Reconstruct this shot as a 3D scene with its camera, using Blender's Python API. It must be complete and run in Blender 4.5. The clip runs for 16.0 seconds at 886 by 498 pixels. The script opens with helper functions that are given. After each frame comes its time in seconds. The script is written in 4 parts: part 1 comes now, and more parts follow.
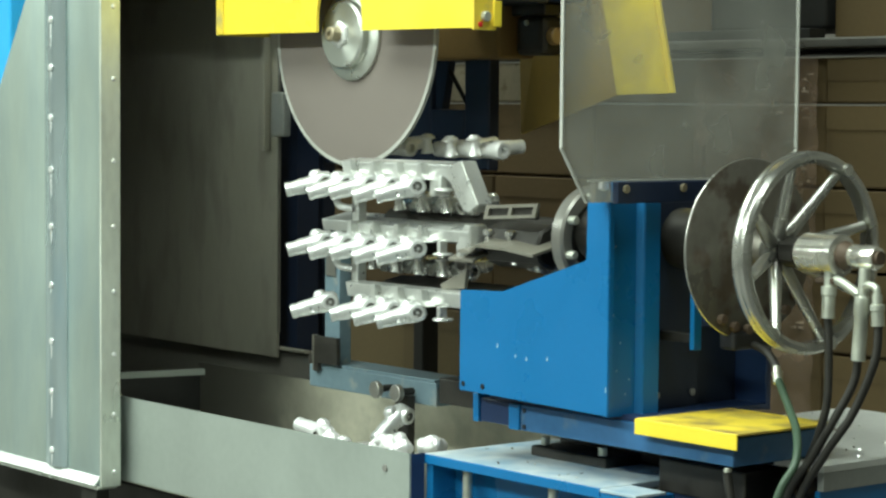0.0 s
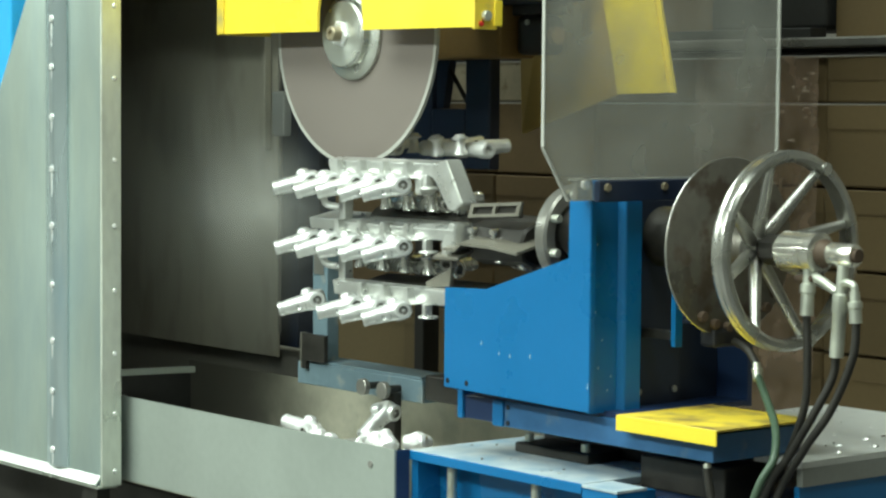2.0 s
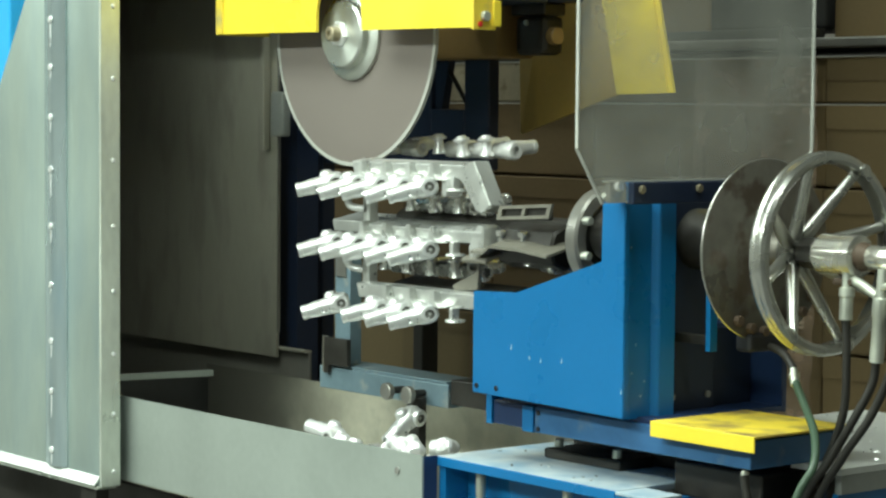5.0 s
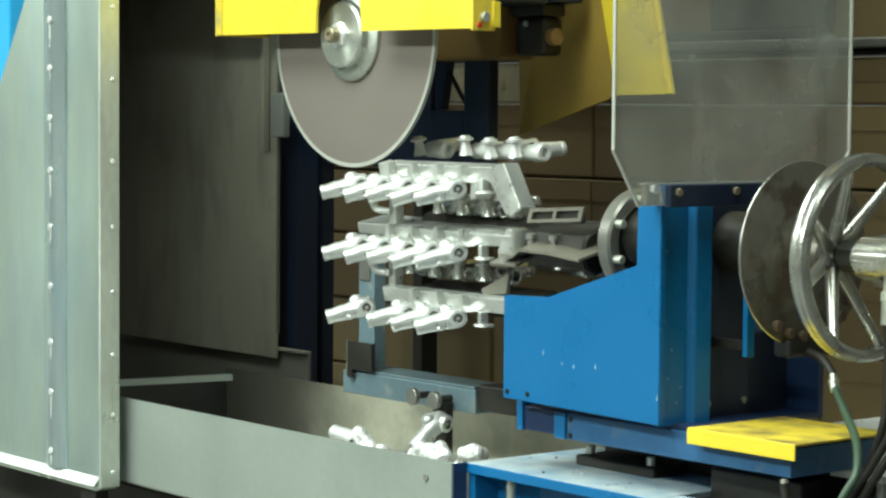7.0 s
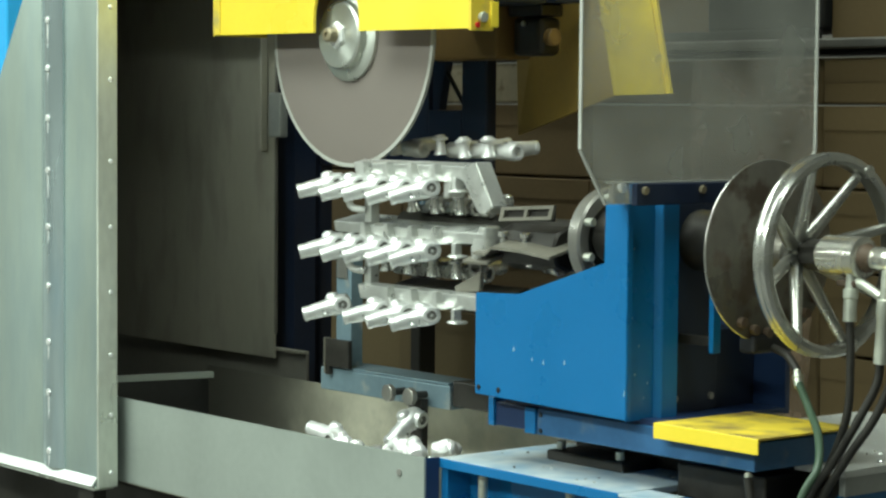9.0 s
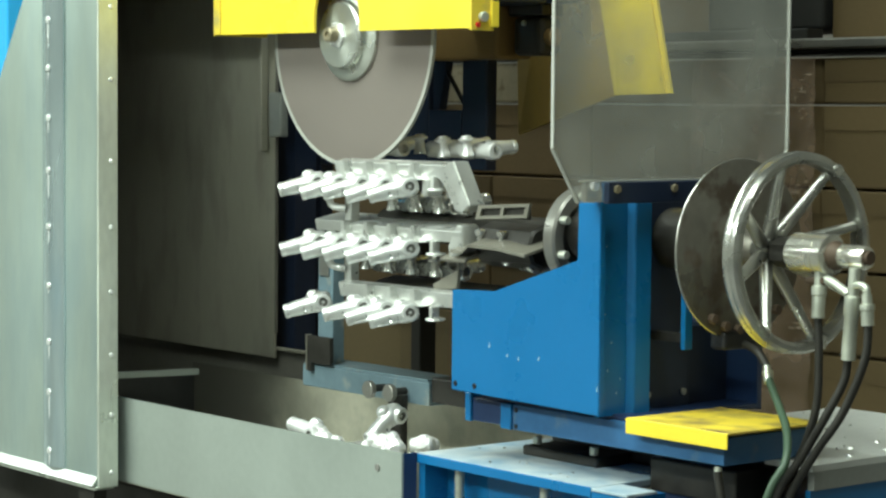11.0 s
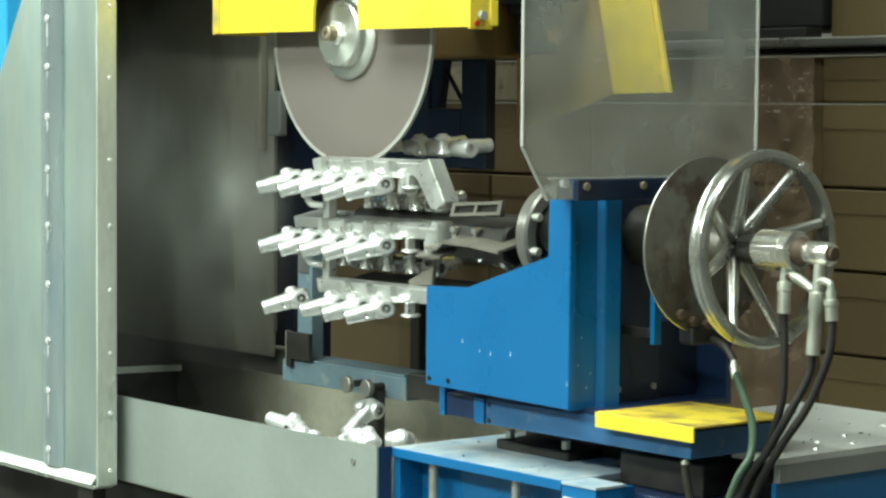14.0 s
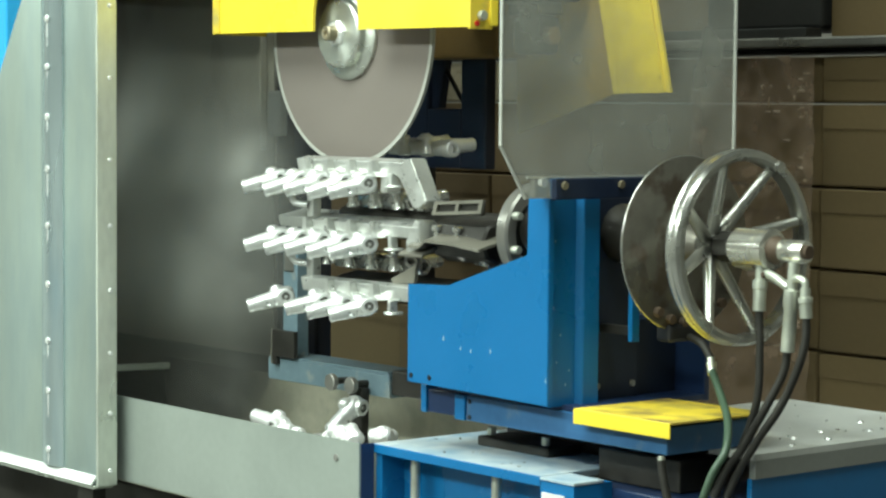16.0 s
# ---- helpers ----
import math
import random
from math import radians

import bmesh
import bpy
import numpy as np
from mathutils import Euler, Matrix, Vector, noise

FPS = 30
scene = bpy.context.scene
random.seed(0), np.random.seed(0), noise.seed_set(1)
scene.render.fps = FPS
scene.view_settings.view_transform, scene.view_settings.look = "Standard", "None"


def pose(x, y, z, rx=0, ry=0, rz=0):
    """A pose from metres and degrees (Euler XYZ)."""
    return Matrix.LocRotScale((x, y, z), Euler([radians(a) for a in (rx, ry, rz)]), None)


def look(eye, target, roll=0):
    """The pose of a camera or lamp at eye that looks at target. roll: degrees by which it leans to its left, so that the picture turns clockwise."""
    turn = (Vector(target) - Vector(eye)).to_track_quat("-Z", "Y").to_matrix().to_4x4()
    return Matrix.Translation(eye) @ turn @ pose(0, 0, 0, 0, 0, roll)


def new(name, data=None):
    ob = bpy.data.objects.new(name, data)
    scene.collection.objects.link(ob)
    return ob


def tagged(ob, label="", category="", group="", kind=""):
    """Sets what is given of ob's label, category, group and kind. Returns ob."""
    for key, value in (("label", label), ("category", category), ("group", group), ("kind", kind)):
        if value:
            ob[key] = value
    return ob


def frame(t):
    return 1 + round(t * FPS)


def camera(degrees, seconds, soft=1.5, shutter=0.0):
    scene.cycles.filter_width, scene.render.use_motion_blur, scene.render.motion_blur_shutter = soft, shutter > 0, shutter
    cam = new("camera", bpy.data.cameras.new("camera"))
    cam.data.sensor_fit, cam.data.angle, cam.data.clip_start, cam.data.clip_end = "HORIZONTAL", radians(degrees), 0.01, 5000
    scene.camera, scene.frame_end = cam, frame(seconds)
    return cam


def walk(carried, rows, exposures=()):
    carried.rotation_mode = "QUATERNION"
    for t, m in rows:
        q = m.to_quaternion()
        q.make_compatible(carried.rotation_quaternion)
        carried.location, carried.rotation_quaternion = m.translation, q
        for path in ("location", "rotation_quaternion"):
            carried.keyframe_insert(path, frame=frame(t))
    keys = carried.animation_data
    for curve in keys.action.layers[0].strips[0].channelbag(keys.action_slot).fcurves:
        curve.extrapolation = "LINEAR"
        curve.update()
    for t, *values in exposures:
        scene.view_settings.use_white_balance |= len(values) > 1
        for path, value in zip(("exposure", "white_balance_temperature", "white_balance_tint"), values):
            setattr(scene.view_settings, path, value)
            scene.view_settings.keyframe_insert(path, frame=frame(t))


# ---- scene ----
# World: x is the table's travel, y the blade's axis pointing away, z up. The blade's centre is at (0, 0, AX).
AX = 1.65
DRIFT = ((0, 0, 0), (0.5, .5, -.3), (1, 1.3, -1), (1.5, 1.3, -1.2), (2, 1.3, -1), (2.5, .6, -.8), (3, .3, -.8), (3.5, 0, -.6), (4, .2, -.8),
         (5.2, -.8, -.3), (6.5, -2, .3), (7, -1.6, 1.2), (7.5, -1.8, 1.3), (8, -4, 1.3), (8.5, -5.6, 1.4), (9, -5.2, 1.2), (10.2, -4.7, .9),
         (11.5, -4.4, .6), (12, -6, -.5), (12.5, -6.3, -1.2), (13, -6.3, -1.4), (16, -6.3, -1.4))
EYE = Vector((3.470, -2.6046, AX - 0.1429))
cam = camera(22.395, 16.0, soft=2.4)


def aim(dx, dy):
    """The camera's pose, turned a hair by the drift of a hand on the tripod."""
    phi, pitch = radians(39.182) - dx / 3961, radians(3.559) - dy / 3961
    way = Vector((-math.cos(phi) * math.cos(pitch), math.sin(phi) * math.cos(pitch), -math.sin(pitch)))
    return look(EYE, EYE + way * 4, 0.454)


EXPOSURE = -0.03
walk(cam, [(t, aim(dx, dy)) for t, dx, dy in DRIFT], exposures=[(t, EXPOSURE + e, 6500, 10) for t, e in ((0, 0), (8, 0), (8.5, -.08), (9, -.17), (10, -.08), (11.5, .05), (16, .09))])

# ---- world and light ----
world = bpy.data.worlds.new("world")
scene.world = world
world.use_nodes = True
world.node_tree.nodes["Background"].inputs[0].default_value = (0.8, 0.9, 1.0, 1)
world.node_tree.nodes["Background"].inputs[1].default_value = 0.027


def lamp(x, y, z, sx, sy, watts, colour, target=None):
    data = bpy.data.lights.new("added_tube_light", "AREA")
    data.shape, data.size, data.size_y, data.energy, data.color = "RECTANGLE", sx, sy, watts, colour
    ob = new("added_tube_light", data)
    ob.matrix_world = look((x, y, z), target or (x, y + 0.001, 0))
    return ob


# All fixtures are out of view; the last three are added for cartons and panel.
TUBES = ((-0.9, -3.3, 3.05, 2.4, 0.3, 165), (1.6, -3.7, 3.05, 2.4, 0.3, 118), (0.3, -2.0, 3.9, 2.4, 1.4, 135), (1.9, -0.9, 3.9, 2.4, 0.25, 58), (-2.0, 0.95, 3.9, 2.4, 0.25, 34), (-4.4, -2.7, 3.05, 2.4, 0.3, 92))
for x, y, z, sx, sy, watts in TUBES:
    lamp(x, y, z - 0.06, sx, sy, watts, (0.862, 1.0, 0.90))


# ---- materials ----
def mat(name, colour, rough=0.5, metal=0.0, vary=0.15, scale=6.0, fine=80.0, bump=0.05, rough_vary=0.12, stain=None, stain_at=0.62, stretch=(1, 1, 1), random=0.0, coat=0.0, soft=0.12):
    """A procedural surface: broad mottling, fine grain, uneven gloss, optional stains with a shape of their own."""
    m = bpy.data.materials.new(name)
    m.use_nodes = True
    n, l = m.node_tree.nodes, m.node_tree.links
    p = n["Principled BSDF"]
    co = n.new("ShaderNodeTexCoord")
    mp = n.new("ShaderNodeMapping")
    mp.inputs["Scale"].default_value = stretch
    l.new(co.outputs["Object"], mp.inputs["Vector"])

    def noise_tex(sc, detail=5):
        t = n.new("ShaderNodeTexNoise")
        t.inputs["Scale"].default_value, t.inputs["Detail"].default_value = sc, detail
        l.new(mp.outputs["Vector"], t.inputs["Vector"])
        return t.outputs["Fac"]

    broad, grain = noise_tex(scale), noise_tex(fine, 3)
    add = n.new("ShaderNodeMath")
    add.operation = "MULTIPLY_ADD"
    l.new(grain, add.inputs[0])
    add.inputs[1].default_value = 0.4
    l.new(broad, add.inputs[2])
    rng = n.new("ShaderNodeMapRange")
    rng.inputs["From Min"].default_value, rng.inputs["From Max"].default_value = 0.4, 1.0
    rng.inputs["To Min"].default_value, rng.inputs["To Max"].default_value = 1 - vary, 1 + vary
    l.new(add.outputs[0], rng.inputs["Value"])
    tint = n.new("ShaderNodeMix")
    tint.data_type, tint.blend_type = "RGBA", "MULTIPLY"
    tint.inputs["Factor"].default_value = 1
    tint.inputs["A"].default_value = (*colour, 1)
    l.new(rng.outputs[0], tint.inputs["B"])
    out = tint.outputs["Result"]
    if random:
        info = n.new("ShaderNodeObjectInfo")
        r2 = n.new("ShaderNodeMapRange")
        r2.inputs["To Min"].default_value, r2.inputs["To Max"].default_value = 1 - random, 1 + random
        l.new(info.outputs["Random"], r2.inputs["Value"])
        t2 = n.new("ShaderNodeMix")
        t2.data_type, t2.blend_type = "RGBA", "MULTIPLY"
        t2.inputs["Factor"].default_value = 1
        l.new(out, t2.inputs["A"])
        l.new(r2.outputs[0], t2.inputs["B"])
        out = t2.outputs["Result"]
    if stain:
        ramp = n.new("ShaderNodeMapRange")
        ramp.inputs["From Min"].default_value, ramp.inputs["From Max"].default_value = stain_at, stain_at + soft
        l.new(noise_tex(scale * 2.3, 8), ramp.inputs["Value"])
        t3 = n.new("ShaderNodeMix")
        t3.data_type = "RGBA"
        l.new(ramp.outputs[0], t3.inputs["Factor"])
        l.new(out, t3.inputs["A"])
        t3.inputs["B"].default_value = (*stain, 1)
        out = t3.outputs["Result"]
    l.new(out, p.inputs["Base Color"])
    rr = n.new("ShaderNodeMapRange")
    rr.inputs["From Min"].default_value, rr.inputs["From Max"].default_value = 0.3, 0.7
    rr.inputs["To Min"].default_value, rr.inputs["To Max"].default_value = max(0.03, rough - rough_vary), min(1, rough + rough_vary)
    l.new(broad, rr.inputs["Value"])
    l.new(rr.outputs[0], p.inputs["Roughness"])
    p.inputs["Metallic"].default_value = metal
    p.inputs["Coat Weight"].default_value = coat
    if bump:
        b = n.new("ShaderNodeBump")
        b.inputs["Strength"].default_value, b.inputs["Distance"].default_value = bump, 0.004
        l.new(add.outputs[0], b.inputs["Height"])
        l.new(b.outputs["Normal"], p.inputs["Normal"])
    return m


GALV = mat("galvanized steel", (0.76, 0.90, 0.85), 0.40, 0.92, 0.07, 3.5, 60, 0.015, 0.1, stain=(0.58, 0.74, 0.77), stain_at=0.45, soft=0.35, stretch=(1, 1, 0.3))
GALV_EDGE = mat("folded galvanized edge", (0.66, 0.70, 0.62), 0.33, 0.55, 0.25, 6, 70, 0.03, stretch=(1, 1, 0.4))
# Near-white so that the lip's highlight is in its colour.
LIP = mat("zinc lip whitened for its highlight", (0.92, 0.94, 0.90), 0.3, 0.35, 0.08, 10, 80, 0.02)
STRIP = mat("galvanized joint strip", (0.52, 0.62, 0.64), 0.30, 0.75, 0.25, 7, 50, 0.02, 0.1, stain=(0.36, 0.52, 0.62), stain_at=0.5, soft=0.3, stretch=(1, 1, 0.12))
RIVET = mat("bright rivet", (0.93, 0.94, 0.92), 0.3, 0.5, 0.1, 20, 90, 0.0)
HOOD = mat("dusty hood sheet", (0.31, 0.295, 0.24), 0.5, 0.15, 0.10, 3, 40, 0.03, 0.1, stain=(0.255, 0.24, 0.20), stain_at=0.5, stretch=(1.6, 1, 0.6))
TRAY = mat("grey tray sheet", (0.37, 0.41, 0.375), 0.4, 0.35, 0.1, 5, 60, 0.02, 0.1)
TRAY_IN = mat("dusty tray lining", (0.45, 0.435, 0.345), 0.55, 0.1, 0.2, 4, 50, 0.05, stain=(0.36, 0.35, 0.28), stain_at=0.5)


def soot_and_shade(m, colour, x0, x1):
    """Soot and shade, both painted into the sheet's colour towards the hood, with a ragged edge."""
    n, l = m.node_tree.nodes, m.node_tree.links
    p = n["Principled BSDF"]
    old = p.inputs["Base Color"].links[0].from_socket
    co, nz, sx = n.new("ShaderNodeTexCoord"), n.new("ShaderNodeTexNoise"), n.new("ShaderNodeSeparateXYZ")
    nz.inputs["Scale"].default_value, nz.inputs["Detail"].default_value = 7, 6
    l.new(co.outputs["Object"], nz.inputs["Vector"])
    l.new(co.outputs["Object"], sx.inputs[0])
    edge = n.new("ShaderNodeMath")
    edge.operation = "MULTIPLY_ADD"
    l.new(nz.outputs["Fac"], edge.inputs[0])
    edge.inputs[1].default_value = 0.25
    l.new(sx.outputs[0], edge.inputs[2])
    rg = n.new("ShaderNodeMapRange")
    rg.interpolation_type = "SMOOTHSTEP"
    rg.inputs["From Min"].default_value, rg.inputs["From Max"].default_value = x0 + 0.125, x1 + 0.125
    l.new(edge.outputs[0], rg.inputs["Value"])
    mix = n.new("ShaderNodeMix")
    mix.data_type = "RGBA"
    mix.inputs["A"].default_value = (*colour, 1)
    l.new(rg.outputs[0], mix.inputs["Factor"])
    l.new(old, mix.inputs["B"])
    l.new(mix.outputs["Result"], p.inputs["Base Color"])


soot_and_shade(TRAY_IN, (0.105, 0.10, 0.082), -0.48, -0.13)
# Dark copy of the hood sheet; shade is put into its colour.
SHADED_SHEET = mat("hood sheet darkened for shade", (0.16, 0.152, 0.13), 0.6, 0.1, 0.2, 4, 50, 0.04)
YELLOW = mat("yellow enamel", (0.90, 0.68, 0.05), 0.34, 0, 0.06, 7, 90, 0.02, stain=(0.66, 0.54, 0.05), stain_at=0.68)
YELLOW_DULL = mat("duller stained yellow enamel", (0.78, 0.58, 0.05), 0.5, 0, 0.1, 9, 60, 0.03, stain=(0.40, 0.34, 0.14), stain_at=0.53, soft=0.25)
STEP = mat("grimy yellow step", (0.78, 0.58, 0.05), 0.5, 0, 0.12, 7, 60, 0.03, stain=(0.26, 0.18, 0.06), stain_at=0.43, soft=0.28)
# The chute's yellow again, dirty and darkened to ochre for its unlit side.
YELLOW_SHADED = mat("dirty yellow sheet, shaded to ochre", (0.52, 0.34, 0.065), 0.6, 0, 0.12, 5, 60, 0.02)
BLUE = mat("blue enamel", (0.007, 0.146, 0.37), 0.3, 0, 0.06, 6, 90, 0.015, 0.06)
BLUE_TOP = mat("dusty blue table", (0.09, 0.25, 0.40), 0.5, 0, 0.12, 6, 160, 0.03, stain=(0.64, 0.67, 0.65), stain_at=0.15, soft=0.6, stretch=(1, 1, 1))
NAVY = mat("dark blue enamel, also for shaded grey", (0.014, 0.035, 0.10), 0.42, 0, 0.15, 8, 80, 0.03)
INK = mat("blue black enamel, also for shaded blue", (0.012, 0.022, 0.05), 0.45, 0, 0.2, 8, 80, 0.03)
SLATE = mat("worn slate blue steel", (0.035, 0.13, 0.29), 0.40, 0.05, 0.18, 10, 80, 0.03, stain=(0.09, 0.17, 0.27), stain_at=0.6)
CYAN = mat("light blue cabinet", (0.03, 0.42, 0.85), 0.4, 0, 0.05, 6, 80, 0.01)
BLADE = mat("abrasive disc", (0.225, 0.192, 0.17), 0.75, 0, 0.05, 3, 300, 0.08, 0.05)
RIM = mat("cut edge of abrasive", (0.42, 0.42, 0.38), 0.6, 0, 0.1, 20, 200, 0.1)
FLANGE = mat("turned steel flange", (0.66, 0.68, 0.62), 0.32, 0.8, 0.08, 10, 100, 0.02)
for m_ in (FLANGE,):
    nt = m_.node_tree
    tg = nt.nodes.new("ShaderNodeTangent")
    tg.direction_type, tg.axis = "RADIAL", "Y"
    nt.nodes["Principled BSDF"].inputs["Anisotropic"].default_value = 0.8
    nt.links.new(tg.outputs[0], nt.nodes["Principled BSDF"].inputs["Tangent"])
CHIP = mat("pale scuffed paint", (0.30, 0.46, 0.60), 0.5, 0, 0.1, 40, 120, 0.0)
BRASS = mat("dirty brass nut", (0.36, 0.31, 0.21), 0.42, 0.7, 0.2, 30, 120, 0.05)
CAST = mat("bare aluminium casting", (0.77, 0.78, 0.76), 0.34, 0.66, 0.1, 40, 220, 0.12, 0.08)
# Lit copy of the casting metal: strong light is put into its colour.
CAST_LIT = mat("aluminium brightened for strong light", (0.90, 0.90, 0.88), 0.36, 0.5, 0.06, 40, 220, 0.1, 0.08)
BARMAT = mat("sawn aluminium runner", (0.68, 0.69, 0.66), 0.36, 0.7, 0.12, 25, 160, 0.08)
# Glossy, and darker than CAST to stand in for shade inside the tree.
GLOSSY_SHADED = mat("glossy aluminium darkened for shade", (0.66, 0.66, 0.63), 0.24, 0.85, 0.25, 30, 160, 0.15, 0.1)
BORE = mat("dark plug, and shade in bores", (0.24, 0.235, 0.215), 0.6, 0.3, 0.2, 30, 100, 0.05)
GREASE = mat("dark greasy steel, also for shaded gaps", (0.044, 0.041, 0.036), 0.42, 0.4, 0.3, 18, 90, 0.08)
STEEL = mat("dull machined steel", (0.36, 0.35, 0.32), 0.36, 0.75, 0.15, 14, 120, 0.03)
DISC = mat("dusty steel disc", (0.155, 0.143, 0.12), 0.36, 0.5, 0.25, 9, 70, 0.03, 0.12, stain=(0.085, 0.065, 0.048), stain_at=0.52)
CHROME = mat("polished handwheel steel", (0.56, 0.56, 0.52), 0.27, 0.92, 0.12, 10, 80, 0.02, 0.08)
UNION = mat("bright turned union steel", (0.80, 0.79, 0.72), 0.24, 0.9, 0.08, 12, 90, 0.01, 0.06)
ARM = mat("worn pale blue bar", (0.20, 0.29, 0.34), 0.42, 0.35, 0.18, 9, 80, 0.03, stain=(0.36, 0.38, 0.36), stain_at=0.58)
PLATE = mat("dusty steel plate", (0.205, 0.193, 0.16), 0.5, 0.25, 0.15, 20, 90, 0.04)
RUBBER = mat("black hose rubber", (0.026, 0.024, 0.02), 0.55, 0, 0.35, 20, 100, 0.03)
GREEN = mat("grey green hose", (0.05, 0.088, 0.055), 0.45, 0, 0.12, 20, 100, 0.02)
FITTING = mat("zinc hose fitting", (0.58, 0.60, 0.52), 0.42, 0.7, 0.15, 30, 100, 0.02)
SEAL = mat("rusty seal", (0.10, 0.068, 0.045), 0.6, 0.2, 0.3, 30, 100, 0.1)
BED = mat("dusty white table top", (0.63, 0.64, 0.61), 0.5, 0.1, 0.08, 10, 80, 0.04, stain=(0.58, 0.59, 0.56), stain_at=0.6)
BED_EDGE = mat("grey table edge", (0.30, 0.31, 0.29), 0.5, 0.2, 0.1, 10, 80, 0.04)
CARD = mat("brown cardboard", (0.19, 0.132, 0.06), 0.75, 0, 0.1, 4, 70, 0.06, 0.08, random=0.14)
CARD_DARK = mat("brown cardboard with more varied tone", (0.20, 0.135, 0.065), 0.75, 0, 0.15, 4, 70, 0.06, 0.08, random=0.2)
CARD_LIGHT = mat("lighter cardboard of the low left courses", (0.24, 0.178, 0.09), 0.7, 0, 0.12, 4, 70, 0.06, 0.08, random=0.3)
# Light on the wrapped cartons is put into this paler colour.
CARD_LIT = mat("wrapped cardboard, paled for light", (0.46, 0.39, 0.26), 0.45, 0, 0.2, 9, 60, 0.06, 0.1, stain=(0.28, 0.21, 0.12), stain_at=0.55)
TAPE = mat("parcel tape", (0.20, 0.15, 0.08), 0.5, 0, 0.1, 12, 60, 0.02)
BROWN = mat("brown enamel cover", (0.27, 0.165, 0.055), 0.55, 0, 0.15, 6, 60, 0.03)
BEAM = mat("dark rack steel", (0.045, 0.045, 0.043), 0.45, 0.3, 0.2, 6, 60, 0.03)
FLOOR = mat("worn concrete", (0.125, 0.122, 0.115), 0.6, 0, 0.15, 1.5, 30, 0.1, stain=(0.08, 0.077, 0.07), stain_at=0.58)
WALLM = mat("painted block wall", (0.52, 0.50, 0.45), 0.75, 0, 0.12, 1.5, 30, 0.1)
CEIL = mat("ceiling deck", (0.60, 0.60, 0.58), 0.7, 0, 0.1, 1.2, 20, 0.05)
EDGE = mat("pale plastic edge", (0.44, 0.44, 0.40), 0.35, 0, 0.1, 20, 90, 0.0)
BLACK = mat("black oxide screw", (0.02, 0.02, 0.022), 0.4, 0.3, 0.2, 40, 120, 0.0)
GLINT = mat("painted film glint", (0.30, 0.225, 0.15), 0.5, 0, 0.3, 30, 120, 0.0, random=0)
PAPER = mat("white paper label", (0.75, 0.74, 0.70), 0.6, 0, 0.05, 20, 90, 0.0)


def clear(name, opacity, tint, rough, scale, crinkle=0.0, low=0.7, high=1.5):
    """A thin clear sheet: mostly open, with a haze of scratches and a sheen."""
    m = bpy.data.materials.new(name)
    m.use_nodes = True
    n, l = m.node_tree.nodes, m.node_tree.links
    p = n["Principled BSDF"]
    p.inputs["Base Color"].default_value = (*tint, 1)
    p.inputs["Roughness"].default_value = rough
    tr = n.new("ShaderNodeBsdfTransparent")
    mix = n.new("ShaderNodeMixShader")
    co = n.new("ShaderNodeTexCoord")
    nz = n.new("ShaderNodeTexNoise")
    nz.inputs["Scale"].default_value, nz.inputs["Detail"].default_value = scale, 6
    l.new(co.outputs["Object"], nz.inputs["Vector"])
    rg = n.new("ShaderNodeMapRange")
    rg.inputs["From Min"].default_value, rg.inputs["From Max"].default_value = 0.3, 0.75
    rg.inputs["To Min"].default_value, rg.inputs["To Max"].default_value = opacity * low, opacity * high
    l.new(nz.outputs["Fac"], rg.inputs["Value"])
    if crinkle:
        fold = n.new("ShaderNodeTexNoise")
        fold.inputs["Scale"].default_value, fold.inputs["Detail"].default_value = 45, 4
        l.new(co.outputs["Object"], fold.inputs["Vector"])
        bp = n.new("ShaderNodeBump")
        bp.inputs["Strength"].default_value, bp.inputs["Distance"].default_value = crinkle, 0.02
        l.new(fold.outputs["Fac"], bp.inputs["Height"])
        l.new(bp.outputs["Normal"], p.inputs["Normal"])
    l.new(rg.outputs[0], mix.inputs["Fac"])
    l.new(tr.outputs[0], mix.inputs[1])
    l.new(p.outputs[0], mix.inputs[2])
    l.new(mix.outputs[0], n["Material Output"].inputs["Surface"])
    return m


GUARD = clear("scratched clear plastic", 0.24, (0.54, 0.55, 0.50), 0.3, 5, 0.0, 0.35, 2.0)
WRAP = clear("stretch wrap film", 0.34, (0.60, 0.43, 0.31), 0.16, 13, 0.3, 0.3, 1.9)


# ---- mesh helpers ----
def box(bm, x0, x1, y0, y1, z0, z1, bevel=0.0, turn=None):
    made = bmesh.ops.create_cube(bm, size=1, matrix=Matrix.LocRotScale(((x0 + x1) / 2, (y0 + y1) / 2, (z0 + z1) / 2), None, (abs(x1 - x0), abs(y1 - y0), abs(z1 - z0))))
    verts = made["verts"]
    if bevel:
        edges = list({e for v in verts for e in v.link_edges})
        r = bmesh.ops.bevel(bm, geom=edges, offset=bevel, segments=2, affect="EDGES", profile=0.5)
        verts = list({v for f in r["faces"] for v in f.verts} | {v for v in verts if v.is_valid})
    if turn is not None:
        bmesh.ops.transform(bm, matrix=turn, verts=[v for v in verts if v.is_valid])
    return bm


